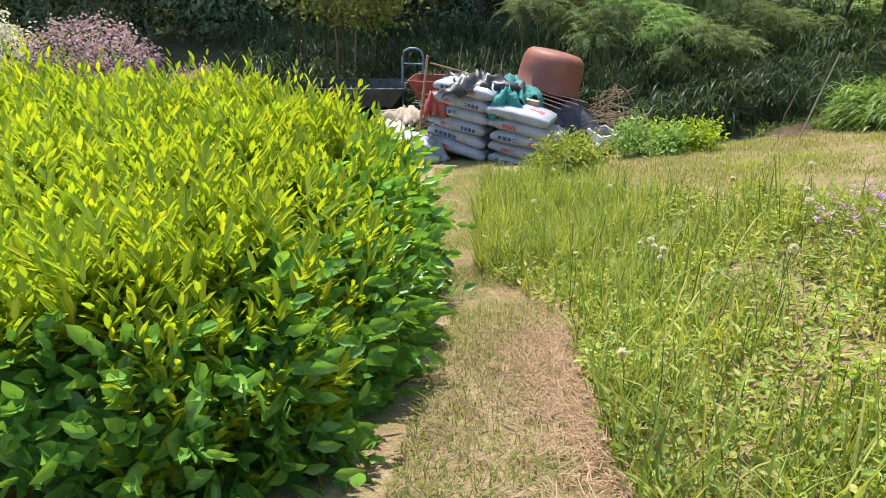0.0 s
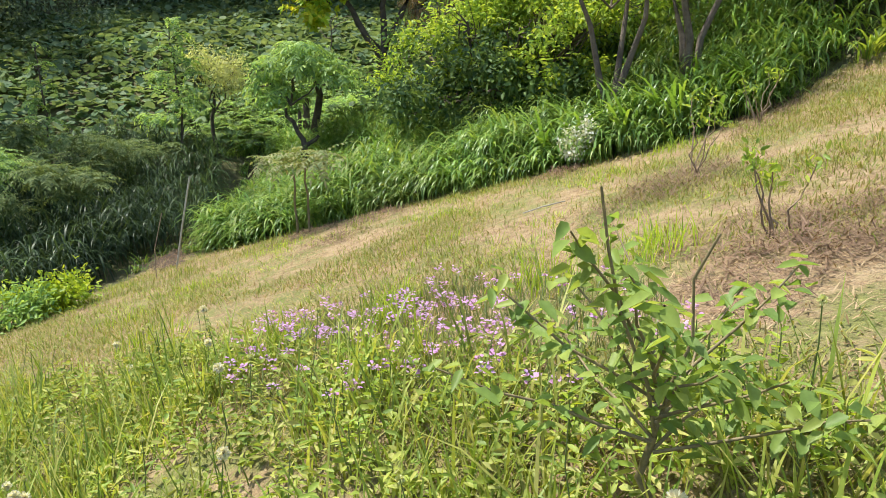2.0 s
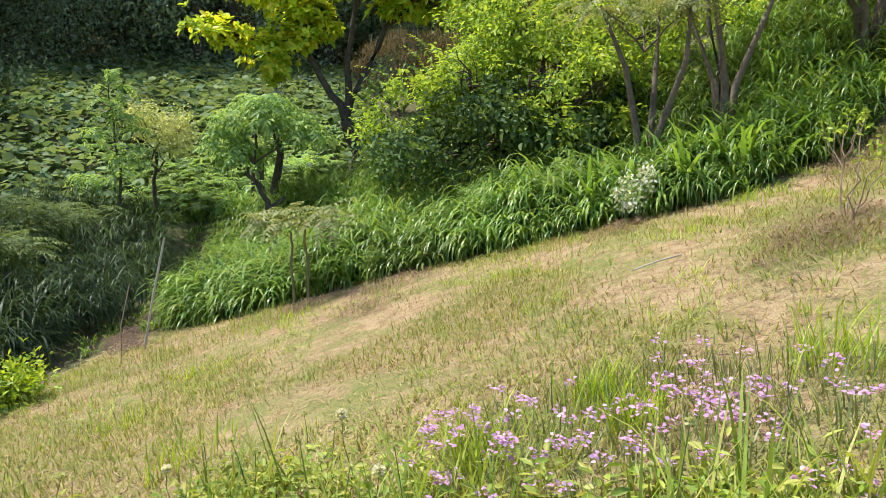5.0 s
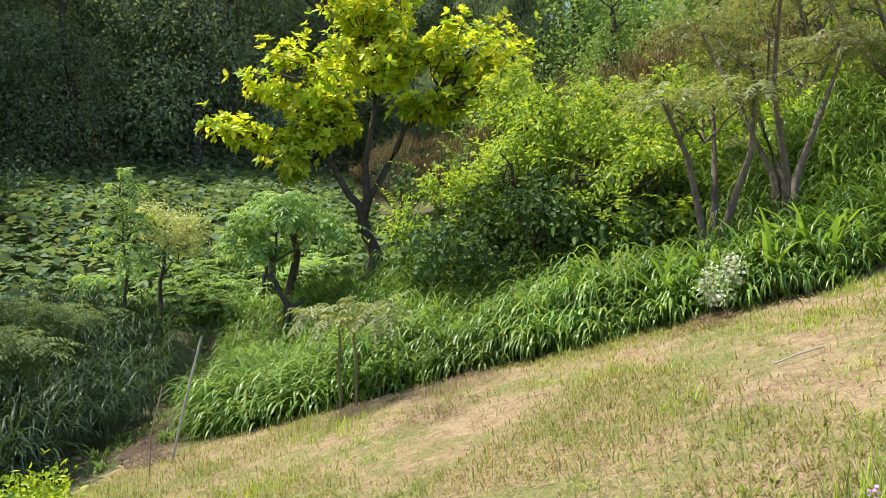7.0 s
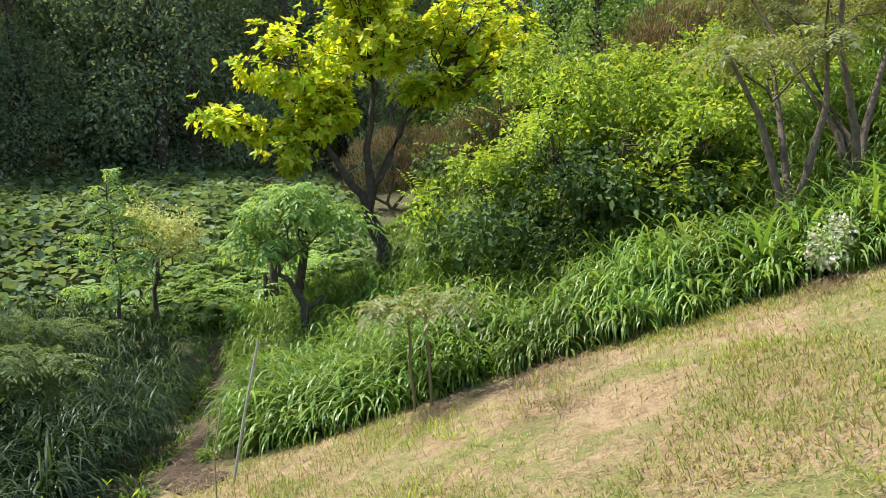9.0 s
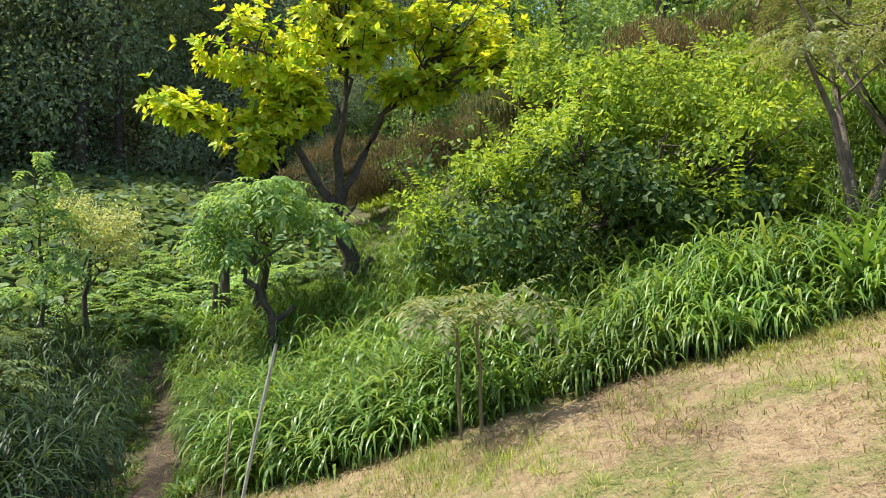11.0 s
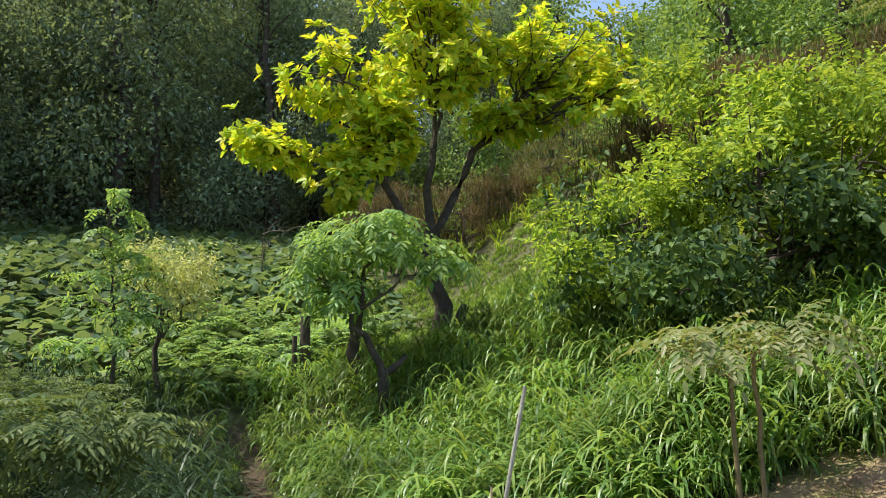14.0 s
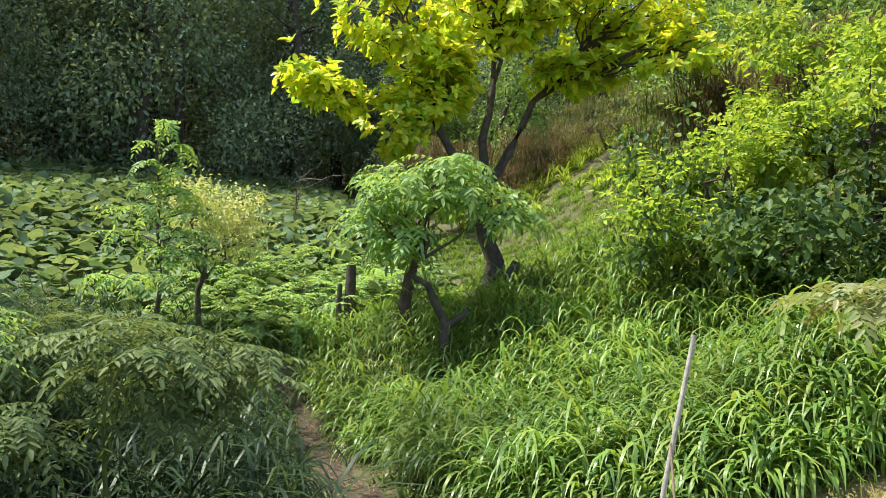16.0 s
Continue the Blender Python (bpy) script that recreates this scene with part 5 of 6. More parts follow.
for i, (a, b, h) in enumerate([(2.62, 5.3, 0.3), (2.68, 5.4, 0.28), (2.55, 5.7, 0.2), (2.5, 5.5, 0.16), (2.85, 5.25, 0.26), (2.7, 5.75, 0.22), (3.4, 3.7, 0.2), (2.2, 5.9, 0.3), (2.4, 6.3, 0.24)]):
    stalk(a, b, h, 660 + i, i in (2, 3))

# bright broad-leaved weeds round the sapling
x, y = scatter([(1.7, 1.4), (1.6, 3.2), (2.3, 3.9), (2.9, 3.5), (3.1, 2.2), (2.6, 1.2)], 48, rng)
for i, (a, b) in enumerate(zip(x, y)):
    r = np.random.default_rng(700 + i)
    bb = base_at(float(a), float(b), -0.01)
    h = r.uniform(0.08, 0.24)
    m = 14
    s = np.linspace(0.15, 1, m)
    az = np.arange(m) * 2.4
    p = np.stack([np.full(m, bb[0]), np.full(m, bb[1]), bb[2] + h * s], 1)
    plant("broad_leaved_weed", bb, "bright yellow-green broad-leaved weed", "weed", ("stem", tube(np.array([bb, (bb[0], bb[1], bb[2] + h)]), [0.004, 0.002], 4), M_GREENSTEM),
          [("leaves", leaves(p, np.stack([np.cos(az), np.sin(az), np.full(m, 0.5)], 1), rand_dirs(m, r, 3), r.uniform(0.028, 0.05, m), r.uniform(0.012, 0.02, m), 0.12, 0.2), M_BROADWEED)], "broad-leaved weeds")


# young tree standing in the weeds
def near_sapling():
    r = np.random.default_rng(801)
    x, y = 2.36, 2.2
    b = base_at(x, y, -0.05)
    k = np.array([x + 0.02, y - 0.02, -0.3])
    wood = [tube(wobble(b, k, 6, 0.012, r), np.linspace(0.011, 0.008, 6), 6)]
    tips = []
    for i in range(15):
        a = i * 2.4
        s = r.uniform(0.0, 1.0)
        reach = r.uniform(0.22, 0.46) * (1.1 - 0.45 * s)
        st = k + np.array([0, 0, s * 0.22 - 0.05])
        e = st + np.array([math.cos(a) * reach, math.sin(a) * reach, 0.07 + 0.26 * s + r.uniform(-0.04, 0.07)])
        pts = wobble(st, e, 5, 0.012, r)
        wood.append(tube(pts, np.linspace(0.0045, 0.002, 5), 5))
        tips += [p for p in pts[1:]] + [(pts[2] + pts[3]) / 2, (pts[3] + pts[4]) / 2]
    for e in ((x - 0.12, y + 0.03, 0.22), (x + 0.08, y - 0.1, 0.12)):
        wood.append(tube(wobble(k, e, 5, 0.012, r), np.linspace(0.0045, 0.0028, 5), 5))
    tips = np.repeat(np.array(tips), 5, 0)
    n = len(tips)
    az = r.uniform(0, 6.28, n)
    p = tips + r.normal(size=(n, 3)) * 0.02
    lv = leaves(p, np.stack([np.cos(az), np.sin(az), r.uniform(-0.5, 0.25, n)], 1), rand_dirs(n, r, 2.2), r.uniform(0.035, 0.062, n), r.uniform(0.018, 0.03, n), 0.14, 0.25)
    plant("young_tree", b, "young thin-stemmed tree with pointed green leaves in the weeds", "sapling", ("stem", join_geo(*wood), M_STEM), [("leaves", lv, M_SAPLEAF)])


near_sapling()


def bare_shrub(x, y, h, seed, n=9, leafy=0.5):
    r = np.random.default_rng(seed)
    b = base_at(x, y, -0.03)
    wood, tips = [], []
    for i in range(n):
        a = r.uniform(0, 6.28)
        e = np.array([x + math.cos(a) * h * 0.35, y + math.sin(a) * h * 0.35, b[2] + h * r.uniform(0.6, 1.05)])
        wood.append(tube(wobble((x + math.cos(a) * 0.02, y + math.sin(a) * 0.02, b[2]), e, 6, 0.015, r), np.linspace(0.007, 0.003, 6), 5))
        tips += [e] * int(14 * leafy)
    tips = np.array(tips)
    m = len(tips)
    d = rand_dirs(m, r, 0.6)
    plant("young_shrub", b, "small upright brown-stemmed shrub with few leaves", "shrub", ("woody_core", join_geo(*wood), M_TWIG),
          [("leaves", leaves(tips - d * 0.0 + r.normal(size=(m, 3)) * 0.03, d, rand_dirs(m, r, 1), r.uniform(0.035, 0.06, m), r.uniform(0.014, 0.02, m), 0.15, 0.1), M_SHRUB)], "young shrubs on the lawn")


bare_shrub(4.6, 2.85, 0.42, 811, 5, 1.3)
bare_shrub(6.2, 4.1, 0.6, 812, 5, 1.2)
bare_shrub(8.3, 4.55, 0.5, 813, 6, 1.6)
bare_shrub(9.3, 3.6, 0.5, 814, 6, 1.0)


# mulch of dead twigs round the young shrubs
def mulch(x, y, rx, ry, n, seed):
    r = np.random.default_rng(seed)
    q = np.sqrt(r.random(n))
    a = r.uniform(0, 6.28, n)
    q = q * (1 + 0.3 * np.sin(a * 3 + seed) + 0.2 * np.sin(a * 7 + seed * 2)) + r.normal(0, 0.12, n)
    px, py = x + np.cos(a) * q * rx, y + np.sin(a) * q * ry
    up = 0.06 * np.clip(1 - q ** 2, 0, 1) * r.random(n)
    g = blades(land3(px, py, 0.0) + np.stack([np.zeros(n), np.zeros(n), up], 1), r.uniform(0, 6.28, n), r.uniform(0.03, 0.11, n), r.uniform(0.003, 0.008, n), r.uniform(-0.15, 0.5, n), r.uniform(-0.3, 0.4, n), 2)
    tagged(part_np("mulch_heap", g, M_MULCH), "thin heap of dead brown twigs and hay on the lawn", "mulch", "mulch heaps", kind="stuff")


mulch(4.5, 2.7, 0.75, 0.5, 3600, 821)
mulch(6.0, 4.2, 0.8, 0.4, 2300, 822)
mulch(6.3, 8.05, 0.5, 0.4, 900, 823)
mulch(5.75, 8.75, 0.5, 0.25, 700, 826)
mulch(5.4, 7.6, 0.45, 0.35, 450, 827)
mulch(7.25, 6.1, 0.35, 0.25, 700, 824)
mulch(8.6, 4.6, 0.9, 0.3, 1300, 825)

# poles stuck in the ground by the trail, and a stick on the lawn
def pole(name, pts, r0, r1, mat, label):
    b = pts[0]
    t = thing(name, *b, label, "pole")
    part_np("shaft", local(tube(np.array(pts), np.linspace(r0, r1, len(pts)), 8), b), mat, t)
    return t


pole("garden_pole", [(4.86, 10.27, float(land(4.86, 10.27)) - 0.1), (4.97, 10.17, -1.4), (5.08, 10.06, -0.79)], 0.012, 0.011, M_BAMBOO, "weathered grey pole leaning beside the trail")
pole("thin_stake", [(4.5, 10.0, float(land(4.5, 10.0)) - 0.1), (4.55, 10.05, -1.6), (4.7, 10.1, -1.2)], 0.006, 0.005, M_TWIG, "thin brown stake leaning beside the pole")
pole("fallen_stick", [(5.6, 5.22, float(land(5.6, 5.22)) + 0.012), (5.72, 5.12, float(land(5.72, 5.12)) + 0.018), (5.85, 5.0, float(land(5.85, 5.0)) + 0.012)], 0.006, 0.005, M_BAMBOO, "pale dry stick lying on the lawn")


# ---- rubbish pile ----
def sack_mesh(seed, L=0.84, D=0.5, H=0.175):
    r = np.random.default_rng(seed)
    bm = bmesh.new()
    bmesh.ops.create_cube(bm, size=2)
    bmesh.ops.subdivide_edges(bm, edges=bm.edges[:], cuts=7, use_grid_fill=True)
    ph = r.uniform(0, 6, 4)
    for v in bm.verts:
        x, y, z = v.co
        e = max(abs(x) ** 8, abs(y) ** 9)
        zz = z * (1 - 0.5 * e) * (1 + 0.08 * math.sin(3 * x + ph[0]) * math.cos(2.5 * y + ph[1]))
        q = 1 - 0.05 * abs(z) ** 2
        sag = 0.05 * math.sin(2 * x + ph[2])
        v.co = (x * q * L / 2 * (1 + 0.015 * math.sin(5 * y + ph[3])), y * q * D / 2 * (1 + 0.03 * math.sin(4 * x + ph[1])), (zz + sag) * H / 2)
    me = bpy.data.meshes.new("sack")
    bm.to_mesh(me)
    bm.free()
    me.polygons.foreach_set("use_smooth", [True] * len(me.polygons))
    return me


SACKS = [sack_mesh(i) for i in range(4)]
for me in SACKS:
    me.materials.append(M_SACK)


def sack(x, y, z, turn, tilt, k, inks, flat=False):
    t = thing("compost_sack", x, y, z, "stacked white woven plastic sack with printed side", "sack", "stacked sacks")
    t.rotation_euler = (0, radians(tilt), radians(turn))
    body = new("body", SACKS[k % 4])
    body.parent = t
    for x0, x1, zt, mat in inks:
        bm = bmesh.new()
        n = 5
        for i in range(n):
            a = x0 + (x1 - x0) * (i + 0.1) / n
            b = x0 + (x1 - x0) * (i + 0.82) / n
            if flat:
                bm_box(bm, (b - a, 0.14, 0.004), ((a + b) / 2, -0.08 + 0.02 * (i % 2), 0.088))
            else:
                bm_box(bm, (b - a, 0.006, 0.05 if i % 2 else 0.042), ((a + b) / 2, -0.25, zt))
        part("print", bm, mat, body)


TH = -22.0
AX = (math.cos(radians(TH)), math.sin(radians(TH)))
NX = (-AX[1], AX[0])
gz0 = float(land(0.9, 10.2))
for col, (sx, sy, rows) in enumerate([(0.46, 10.32, 6), (1.26, 9.99, 4)]):
    for dep in range(2):
        for i in range(rows - (1 if dep else 0)):
            j = rng.normal(0, 0.018, 3)
            px, py = sx + NX[0] * 0.5 * dep + j[0], sy + NX[1] * 0.5 * dep + j[1]
            inks = []
            if not dep:
                inks = [(-0.32, 0.02, 0.0, M_BLUEINK), (0.1, 0.26, 0.0, M_REDINK)] if (i + col) % 2 else [(-0.22, -0.04, 0.0, M_REDINK), (0.02, 0.3, 0.0, M_BLUEINK)]
                if i in (0, 3):
                    inks = inks[:1]
            sack(px, py, gz0 + 0.13 + 0.158 * i - 0.1 * col, TH + rng.normal(0, 2.5), 8 + rng.normal(0, 1.5), i + col * 2 + dep, inks)
sack(1.2, 10.0, gz0 + 0.13 + 0.158 * 4 - 0.1, TH + 4, 9, 1, [(-0.36, -0.02, 0, M_SKYINK), (0.1, 0.3, 0, M_REDINK)], True)
# loose sacks lying in front of the pile's end
for k, (x, y, a) in enumerate([(-0.25, 10.2, -10), (-0.32, 10.25, -16), (-0.7, 10.45, -30)]):
    sack(x, y, float(land(x, y)) + 0.09 + (0.16 if k == 1 else 0), a, 3, k, [])
sack(2.1, 10.2, float(land(2.1, 10.2)) + 0.1, 70, 2, 2, [])


def draped(name, x, y, z, rx, ry, h, mat, label, category, seed, low=None, n=26, rot=0.0, jag=0.25):
    """A crumpled sheet draped over what lies below."""
    r = np.random.default_rng(seed)
    ph = r.uniform(0, 6, 6)
    u, v = np.meshgrid(np.linspace(-1, 1, n), np.linspace(-1, 1, n))
    q = np.sqrt(u ** 2 + v ** 2)
    edge = 1 + jag * (np.sin(3 * np.arctan2(v, u) + ph[0]) * 0.5 + np.sin(7 * np.arctan2(v, u) + ph[1]) * 0.3)
    X, Y = u * rx * edge, v * ry * edge
    fall = 1 - np.clip(np.maximum(np.abs(u), np.abs(v)), 0, 1) ** 2.2
    Z = h * fall + 0.05 * np.sin(9 * u + ph[2]) * np.cos(8 * v + ph[3]) + 0.03 * np.sin(17 * u + 13 * v + ph[4]) + 0.02 * r.normal(size=u.shape)
    if low is not None:
        Z = np.maximum(Z, low)
    c, s = math.cos(rot), math.sin(rot)
    P = np.stack([(X * c - Y * s).ravel(), (X * s + Y * c).ravel(), Z.ravel()], 1)
    i0 = (np.arange(n - 1)[:, None] * n + np.arange(n - 1)[None]).ravel()
    ob = part_np(name, (P, np.stack([i0, i0 + 1, i0 + 1 + n, i0 + n], 1)), mat)
    ob.location = (x, y, z)
    ob.data.polygons.foreach_set("use_smooth", [True] * len(ob.data.polygons))
    m = ob.modifiers.new("thickness", "SOLIDIFY")
    m.thickness = 0.008
    return tagged(ob, label, category)


draped("black_sheet", 1.55, 10.95, gz0, 0.95, 0.75, 0.78, M_BLACK, "crumpled black plastic sheet heaped behind the sacks", "sheet", 831, 0.0)
draped("teal_netting", 0.98, 10.5, gz0 + 0.78, 0.42, 0.36, 0.22, M_TEAL, "crumpled teal garden netting thrown over the sacks", "netting", 832, None, 22, 0.4, 0.5)
draped("teal_flap", 0.98, 10.04, gz0 + 0.62, 0.2, 0.16, 0.34, M_TEAL, "hanging corner of teal netting on the sacks", "netting", 833, None, 14, 0.2, 0.5)
draped("dark_cloth", 0.6, 10.32, gz0 + 0.93, 0.44, 0.34, 0.16, M_BLACK, "dark bundled cloth on top of the sacks", "cloth", 834, None, 18, 0.3, 0.5)


draped("foam_sheet", -0.62, 10.45, float(land(-0.62, 10.45)) + 0.3, 0.34, 0.2, 0.16, M_STYRO, "torn white packing sheet crumpled on the heap", "sheet", 835, None, 16, 0.5, 0.6)
draped("card_sheet", -0.4, 10.75, float(land(-0.4, 10.75)) + 0.45, 0.3, 0.22, 0.14, M_CARD, "crumpled brown card lying on the heap", "card", 836, None, 14, 0.9, 0.5)
draped("red_bag", 0.02, 10.28, gz0 + 0.58, 0.13, 0.12, 0.26, M_REDINK, "crumpled red and white bag stuffed beside the sacks", "bag", 837, None, 14, 0.3, 0.4)
draped("grey_bag", -0.12, 10.2, float(land(-0.12, 10.2)), 0.32, 0.24, 0.3, M_SACK, "empty crumpled sack lying at the foot of the stack", "sack", 838, 0.0, 18, 0.3, 0.4)


def tub(x, y, z):
    """Upturned rubber tub with a rolled rim and a rounded bottom."""
    prof = [(0.455, 0.0), (0.475, 0.015), (0.47, 0.05), (0.455, 0.06), (0.45, 0.25), (0.435, 0.42), (0.4, 0.5), (0.34, 0.545), (0.2, 0.56), (0.0, 0.565)]
    bm = bmesh.new()
    n = 40
    rings = [[bm.verts.new((r0 * math.cos(i / n * 6.28318), r0 * math.sin(i / n * 6.28318), h)) for i in range(n)] for r0, h in prof[:-1]]
    top = bm.verts.new((0, 0, prof[-1][1]))
    for a, b in zip(rings, rings[1:]):
        for i in range(n):
            bm.faces.new((a[i], a[(i + 1) % n], b[(i + 1) % n], b[i]))
    for i in range(n):
        bm.faces.new((rings[-1][i], rings[-1][(i + 1) % n], top))
    ob = part("rubber_tub", bm, M_TUB, None, "", True)
    ob.location = (x, y, z)
    ob.rotation_euler = (radians(-4), radians(12), 0)
    tagged(ob, "upturned brown rubber tub lying on the pile", "tub")


tub(1.57, 11.04, gz0 + 0.76)


def board(name, a, b, w, d, mat, label, category="board"):
    a, b = Vector(a), Vector(b)
    L = (b - a).length
    bm = bmesh.new()
    bm_box(bm, (w, d, L), (0, 0, L / 2), None, min(w, d) * 0.15)
    ob = part(name, bm, mat)
    ob.matrix_world = Matrix.Translation(a) @ (b - a).to_track_quat("Z", "Y").to_matrix().to_4x4()
    return tagged(ob, label, category)


g0 = float(land(-0.2, 10.4))
board("leaning_board", (-0.22, 10.42, g0), (-0.08, 10.46, -1.0), 0.07, 0.025, M_WOOD, "old brown board leaning upright against the pile")
board("cross_batten", (-0.05, 10.5, -1.1), (1.15, 10.6, -1.42), 0.03, 0.02, M_WOOD, "thin wooden batten lying across the pile", "batten")
board("wood_block", (1.2, 10.25, gz0 + 0.78), (1.42, 10.15, gz0 + 0.76), 0.09, 0.07, M_CARD, "short pale block of wood on the sacks", "block")
for i in range(5):
    board("thin_rod", (0.95 + 0.1 * i, 10.45 + 0.05 * i, gz0 + 0.86), (1.6 + 0.12 * i, 10.15 + 0.06 * i, gz0 + 0.66 + 0.02 * i), 0.012, 0.012, M_TWIG, "thin dark rod lying over the pile", "rod")
for i, (x, y, dx, h) in enumerate([(0.25, 11.2, 0.1, 1.5), (0.5, 11.3, 0.25, 1.45), (0.62, 11.35, 0.35, 1.4), (0.7, 11.3, 0.12, 1.35)]):
    b = base_at(x, y)
    t = thing("bare_branch", *b, "bare grey branch sticking up out of the pile", "branch", "bare branches")
    part_np("wood", local(tube(wobble(b, (x + dx, y, b[2] + h), 5, 0.02, rng), np.linspace(0.014, 0.006, 5), 5), b), M_TWIG, t)

# tangle of twigs and a heap of cut brush
def brush(x, y, rx, ry, h, n, seed, label):
    r = np.random.default_rng(seed)
    g = []
    b = base_at(x, y, 0)
    for _ in range(n):
        q = r.uniform(-1, 1, 2)
        if q @ q > 1:
            continue
        c = np.array([x + q[0] * rx, y + q[1] * ry, b[2] + h * (1 - q @ q) * r.random() + 0.02])
        d = rand_dirs(1, r)[0] * np.array([1, 1, 0.45]) * r.uniform(0.1, 0.32)
        g.append(tube(wobble(c - d, c + d, 4, 0.02, r), [0.006, 0.005, 0.004, 0.003], 4))
    t = thing("brush_heap", *b, label, "brush heap", kind="stuff")
    part_np("twigs", local(join_geo(*g), b), M_TWIG, t)


brush(0.02, 10.6, 0.32, 0.3, 0.85, 260, 841, "tangle of dry twigs beside the sacks")
brush(2.5, 10.8, 0.7, 0.5, 0.85, 700, 842, "heap of dry cut brush at the pile's end")


def open_box(name, x, y, z, w, d, h, turn, mat, label, tilt=0.0):
    t = 0.02
    bm = bmesh.new()
    bm_box(bm, (w, d, t), (0, 0, t / 2))
    for sx in (-1, 1):
        bm_box(bm, (t, d, h), (sx * (w - t) / 2, 0, h / 2 + t))
        bm_box(bm, (w - 2 * t, t, h), (0, sx * (d - t) / 2, h / 2 + t))
    ob = part(name, bm, mat)
    ob.location = (x, y, z)
    ob.rotation_euler = (radians(tilt), 0, radians(turn))
    return tagged(ob, label, "box")


open_box("cardboard_box", -0.55, 10.75, float(land(-0.55, 10.75)) + 0.22, 0.5, 0.4, 0.3, 25, M_CARD, "torn open cardboard box lying tilted by the pile", 35)
open_box("foam_box", -0.95, 10.6, float(land(-0.95, 10.6)) + 0.12, 0.55, 0.4, 0.25, 10, M_STYRO, "white foam box lying tilted by the pile", -25)
open_box("white_crate", 2.28, 10.35, float(land(2.28, 10.35)), 0.34, 0.3, 0.3, 35, M_STYRO, "white foam box standing at the end of the pile", 12)


# red wheelbarrow tray, dark cart and blue trolley behind the pile
def tray(name, x, y, z, w, d, h, turn, mat, label, category, legs):
    b = (x, y, float(land(x, y)))
    t = thing(name, *b, label, category)
    t.rotation_euler = (0, 0, radians(turn))
    bm = bmesh.new()
    z0 = z - b[2]
    lo, hi = 0.72, 1.0
    vs = [bm.verts.new((sx * w / 2 * k, sy * d / 2 * k, z0 + (h if k == hi else 0))) for k in (lo, hi) for sx, sy in ((-1, -1), (1, -1), (1, 1), (-1, 1))]
    bm.faces.new(vs[3::-1])
    for i in range(4):
        bm.faces.new((vs[i], vs[(i + 1) % 4], vs[4 + (i + 1) % 4], vs[4 + i]))
    p = part("tray", bm, mat, t)
    m = p.modifiers.new("thickness", "SOLIDIFY")
    m.thickness = 0.012
    rim = join_geo(*[tube(np.array([vs_a, vs_b]), [0.014, 0.014], 6) for vs_a, vs_b in [((sx * w / 2, -d / 2, z0 + h), (sx * w / 2, d / 2, z0 + h)) for sx in (-1, 1)] + [((-w / 2, sy * d / 2, z0 + h), (w / 2, sy * d / 2, z0 + h)) for sy in (-1, 1)]])
    part_np("rim", rim, mat, p)
    for sx, sy in legs:
        part_np("leg", tube(np.array([(sx * w * 0.3, sy * d * 0.3, 0.0), (sx * w * 0.33, sy * d * 0.33, z0 + 0.02)]), [0.02, 0.02], 6), M_DARKMETAL, t)
    return t


tray("wheelbarrow", 0.1, 11.45, -1.75, 1.0, 0.6, 0.26, -8, M_RUST, "rusty red wheelbarrow tray standing behind the sacks", "wheelbarrow", [(-1, 1), (-1, -1), (1, 0)])
cart = tray("dark_cart", -1.3, 12.0, -2.0, 1.5, 0.8, 0.3, 6, M_DARKMETAL, "dark grey metal garden cart parked at the forest's foot", "cart", [(-1, -1), (1, -1), (1, 1), (-1, 1)])
t = thing("blue_trolley", -0.42, 11.9, float(land(-0.42, 11.9)), "blue tube frame of a hand trolley", "trolley")
hoop = [(-0.16, 0, 0), (-0.16, 0, 1.15), (-0.13, 0, 1.24), (-0.05, 0, 1.28), (0.05, 0, 1.28), (0.13, 0, 1.24), (0.16, 0, 1.15), (0.16, 0, 0)]
part_np("tube_frame", tube(np.array(hoop), 0.016, 8), M_BLUEMETAL, t)
for h in (0.4, 0.75, 1.05):
    part_np("crossbar", tube(np.array([(-0.16, 0, h), (0.16, 0, h)]), 0.011, 6), M_BLUEMETAL, t)
for i, (x, y, h) in enumerate([(-2.55, 13.4, 1.5), (-1.95, 13.5, 1.6), (-1.6, 13.3, 1.75)]):
    pole("support_stake", [(x, y, float(land(x, y)) - 0.1), (x + 0.05, y, -1.4), (x + 0.09 * (i - 1), y, float(land(x, y)) + h)], 0.02, 0.016, M_TWIG if i else M_BARK, "upright wooden stake before the cart")


# ---- flowering azaleas and bushes by the pile ----
def azalea(x, y, r0, h, mat, seed, label):
    r = np.random.default_rng(seed)
    b = base_at(x, y)
    B = [(x, y, b[2] + h * 0.6, r0, r0, h * 0.42), (x + r0 * 0.5, y, b[2] + h * 0.5, r0 * 0.7, r0 * 0.7, h * 0.35), (x - r0 * 0.5, y + 0.1, b[2] + h * 0.5, r0 * 0.7, r0 * 0.7, h * 0.35)]
    plant("azalea_bush", b, label, "bush", ("branching", join_geo(*limbs(b, B, r, 0.02, 5)), M_BARK),
          [("blossom", crown([(q[0], q[1], q[2] + 0.1, *q[3:]) for q in B], 800, 6, 0.06, 0.045, r, 0.07, 0.8), mat), ("leaves", crown(B, 350, 6, 0.06, 0.025, r, 0.07, 0.5), M_SHRUB_SHADE_DK)])


azalea(-5.75, 12.2, 0.95, 1.5, M_AZPINK, 851, "round azalea bush covered in pale pink blossom")
azalea(-7.3, 11.6, 0.85, 1.8, M_WHITE, 852, "round azalea bush covered in white blossom")
azalea(-4.0, 12.3, 0.6, 0.7, M_AZPINK, 853, "low azalea bush with fading pink blossom")


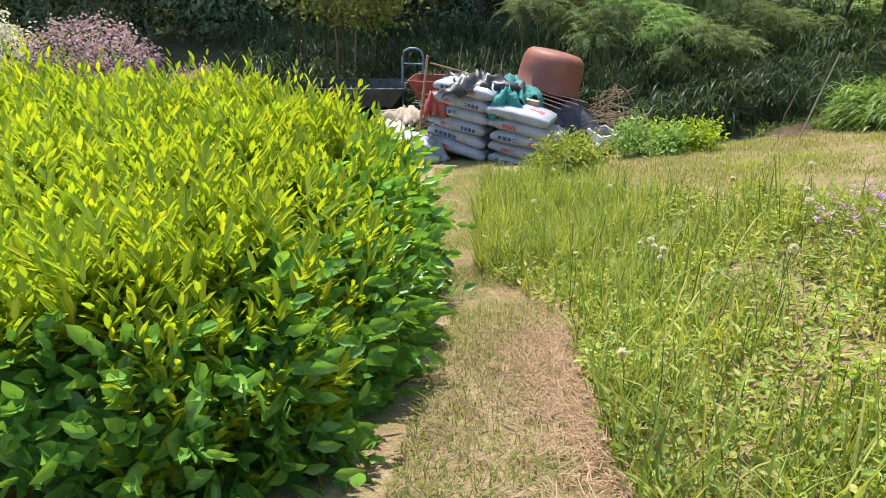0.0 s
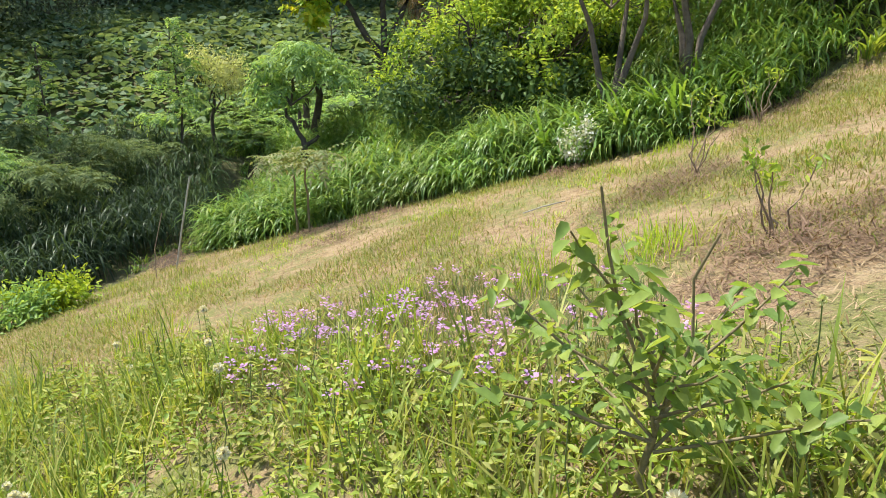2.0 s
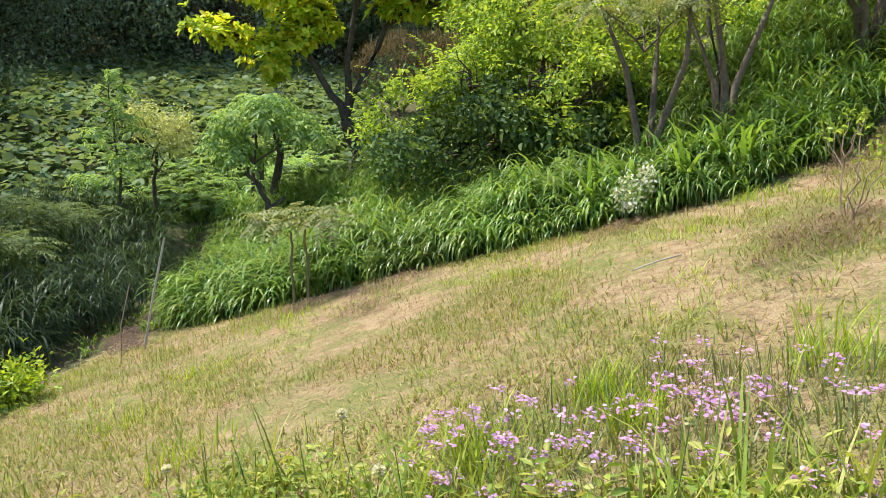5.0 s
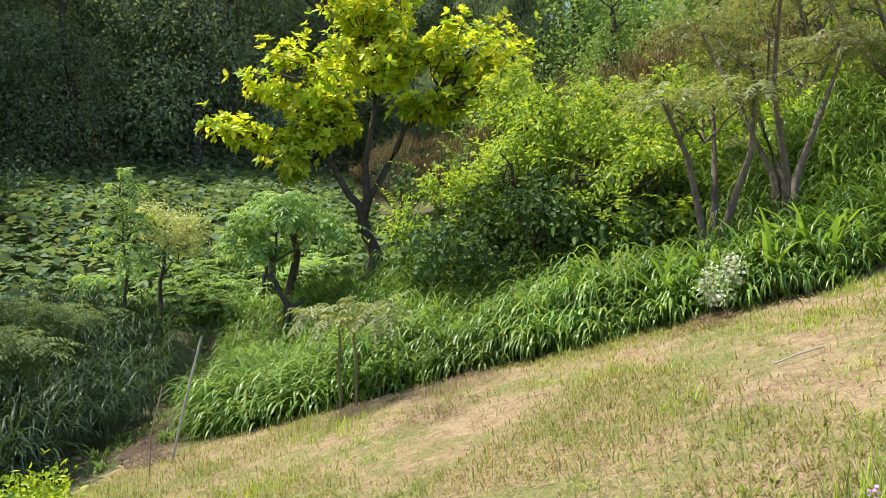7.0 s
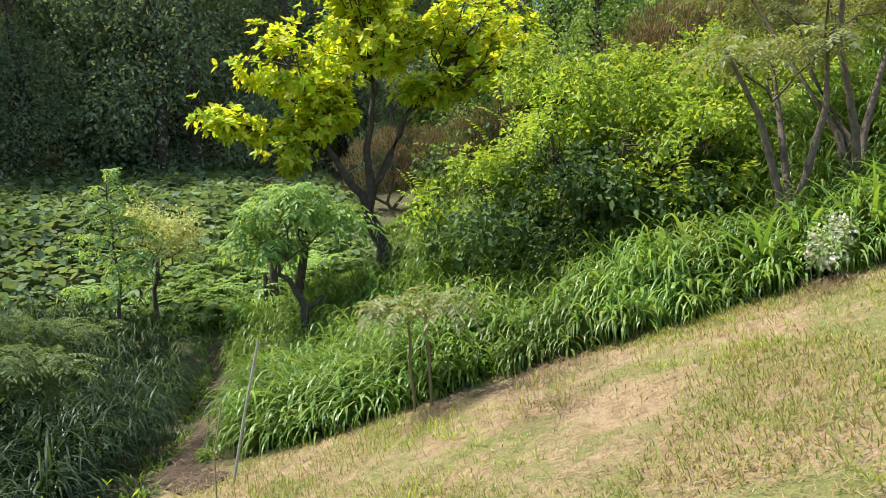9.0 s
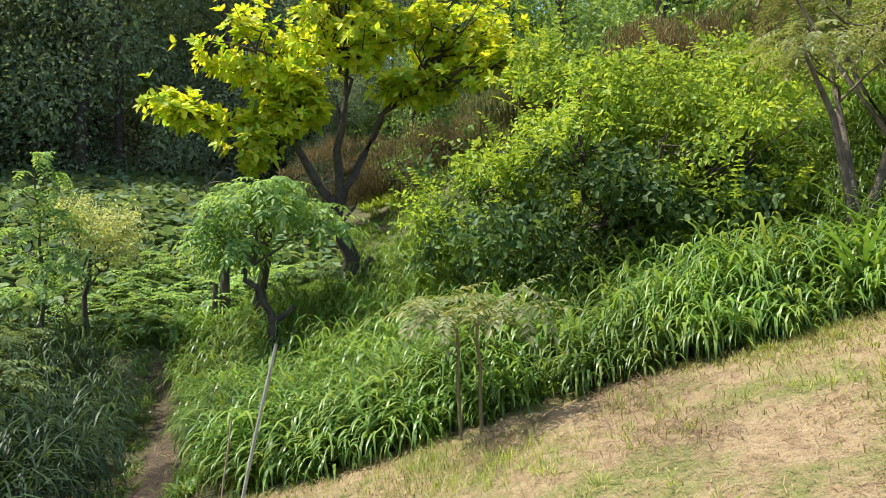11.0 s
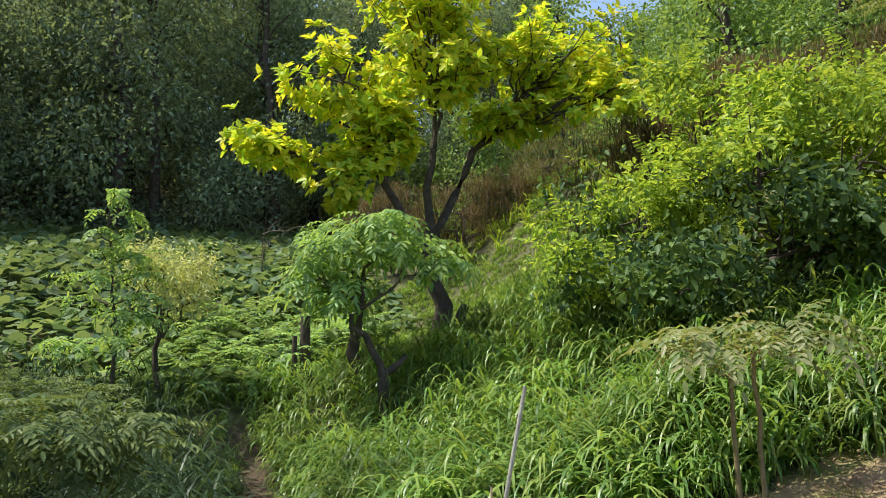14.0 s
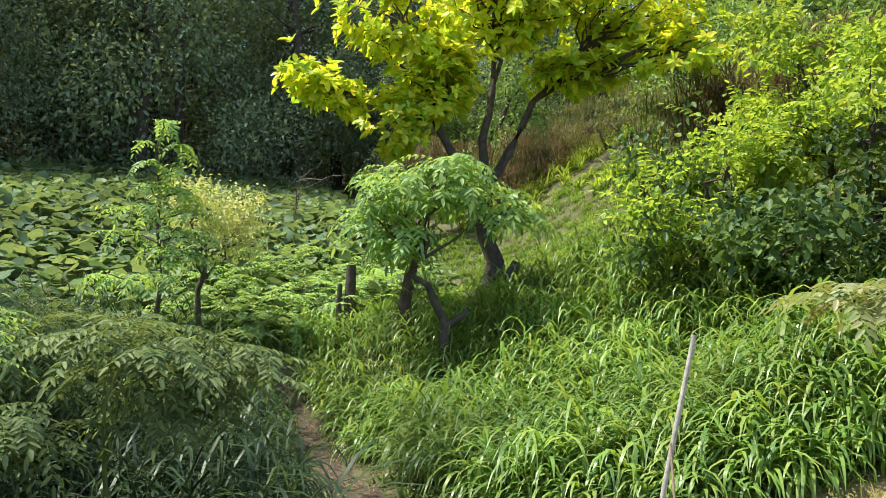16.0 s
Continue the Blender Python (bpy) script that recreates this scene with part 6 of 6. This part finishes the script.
def green_bush(x, y, r0, h, seed, mat, label="fresh green leafy bush beside the rubbish pile"):
    r = np.random.default_rng(seed)
    b = base_at(x, y)
    B = [(x + r.normal() * r0 * 0.5, y + r.normal() * r0 * 0.4, b[2] + h * r.uniform(0.3, 0.85), r0 * r.uniform(0.3, 0.6), r0 * 0.45, h * r.uniform(0.2, 0.4)) for _ in range(8)]
    plant("green_bush", b, label, "bush", ("branching", join_geo(*limbs(b, B, r, 0.012, 5)), M_GREENSTEM), [("foliage", crown(B, 260, 8, 0.07, 0.026, r, 0.08, 0.2, 0.1, 0.6), mat)], "green bushes")


green_bush(2.75, 9.6, 0.36, 0.45, 861, M_FERN)
green_bush(3.15, 9.85, 0.35, 0.45, 862, M_BROADWEED)
green_bush(2.0, 9.45, 0.28, 0.3, 863, M_WEED)
green_bush(1.7, 8.5, 0.25, 0.3, 865, M_WEED)

# leafy young tree behind the cart
bx, by = -1.7, 13.1
b = base_at(bx, by)
B = [(bx, by, -0.55, 0.9, 0.7, 0.35), (bx + 0.75, by + 0.1, -0.35, 0.6, 0.6, 0.35), (bx - 0.8, by - 0.1, -0.2, 0.7, 0.6, 0.35), (bx - 0.1, by, 0.25, 1.1, 0.9, 0.45), (bx + 0.5, by, -0.8, 0.5, 0.4, 0.2)]
plant("bronze_leaved_tree", b, "young tree with bronze-green leaves and thin bare stems", "tree", ("trunk", join_geo(tube(wobble(b, (bx, by, -0.9), 6, 0.03, rng), np.linspace(0.04, 0.025, 6), 6),
      *[tube(wobble((bx + o, by + 0.1, b[2]), (bx + o * 1.6, by, -0.8), 6, 0.03, rng), np.linspace(0.022, 0.012, 6), 5) for o in (-0.5, -0.25, 0.3)], *limbs((bx, by, -1.0), B, rng, 0.018, 6)), M_BARK),
      [("crown", crown(B, 330, 12, 0.085, 0.045, rng, 0.12, 0.3), M_BRONZE)])

# bare trail through the grass
tx, ty = TRAIL[:, 0], TRAIL[:, 1]
u = np.linspace(0, 7, 50)
cxs, cys = np.interp(u, range(8), tx), np.interp(u, range(8), ty)
cols = []
for j, q in enumerate(np.linspace(-0.22, 0.22, 9)):
    px, py = cxs + q * 0.83 + rng.normal(0, 0.015, 50), cys - q * 0.55 + rng.normal(0, 0.015, 50)
    cols.append(np.stack([px, py, land(px, py) + 0.02 - 0.16 * abs(q) + 0.012 * rng.normal(size=50)], 1))
P = np.stack(cols, 1).reshape(-1, 3)
i1 = (np.arange(49)[:, None] * 9 + np.arange(8)[None]).ravel()
trail = part_np("trail", (P, np.stack([i1, i1 + 1, i1 + 10, i1 + 9], 1)), solid_mat("trail_soil", [(0.3, (0.045, 0.03, 0.018)), (0.7, (0.1, 0.072, 0.042))], 9, 0.95, 0, 0.9, 45, False))
tagged(trail, "narrow bare earth trail leading into the grass", "trail", kind="structure")
n = 1500
k = rng.integers(0, 50, n)
px, py = cxs[k] + rng.normal(0, 0.2, n), cys[k] + rng.normal(0, 0.2, n)
stuff("trail_litter", blades(land3(px, py, 0.03), rng.uniform(0, 6.28, n), rng.uniform(0.03, 0.14, n), rng.uniform(0.004, 0.012, n), rng.uniform(-0.1, 0.4, n), rng.uniform(-0.2, 0.4, n), 2), M_MULCH, "dry leaf bits on the bare trail", "litter")
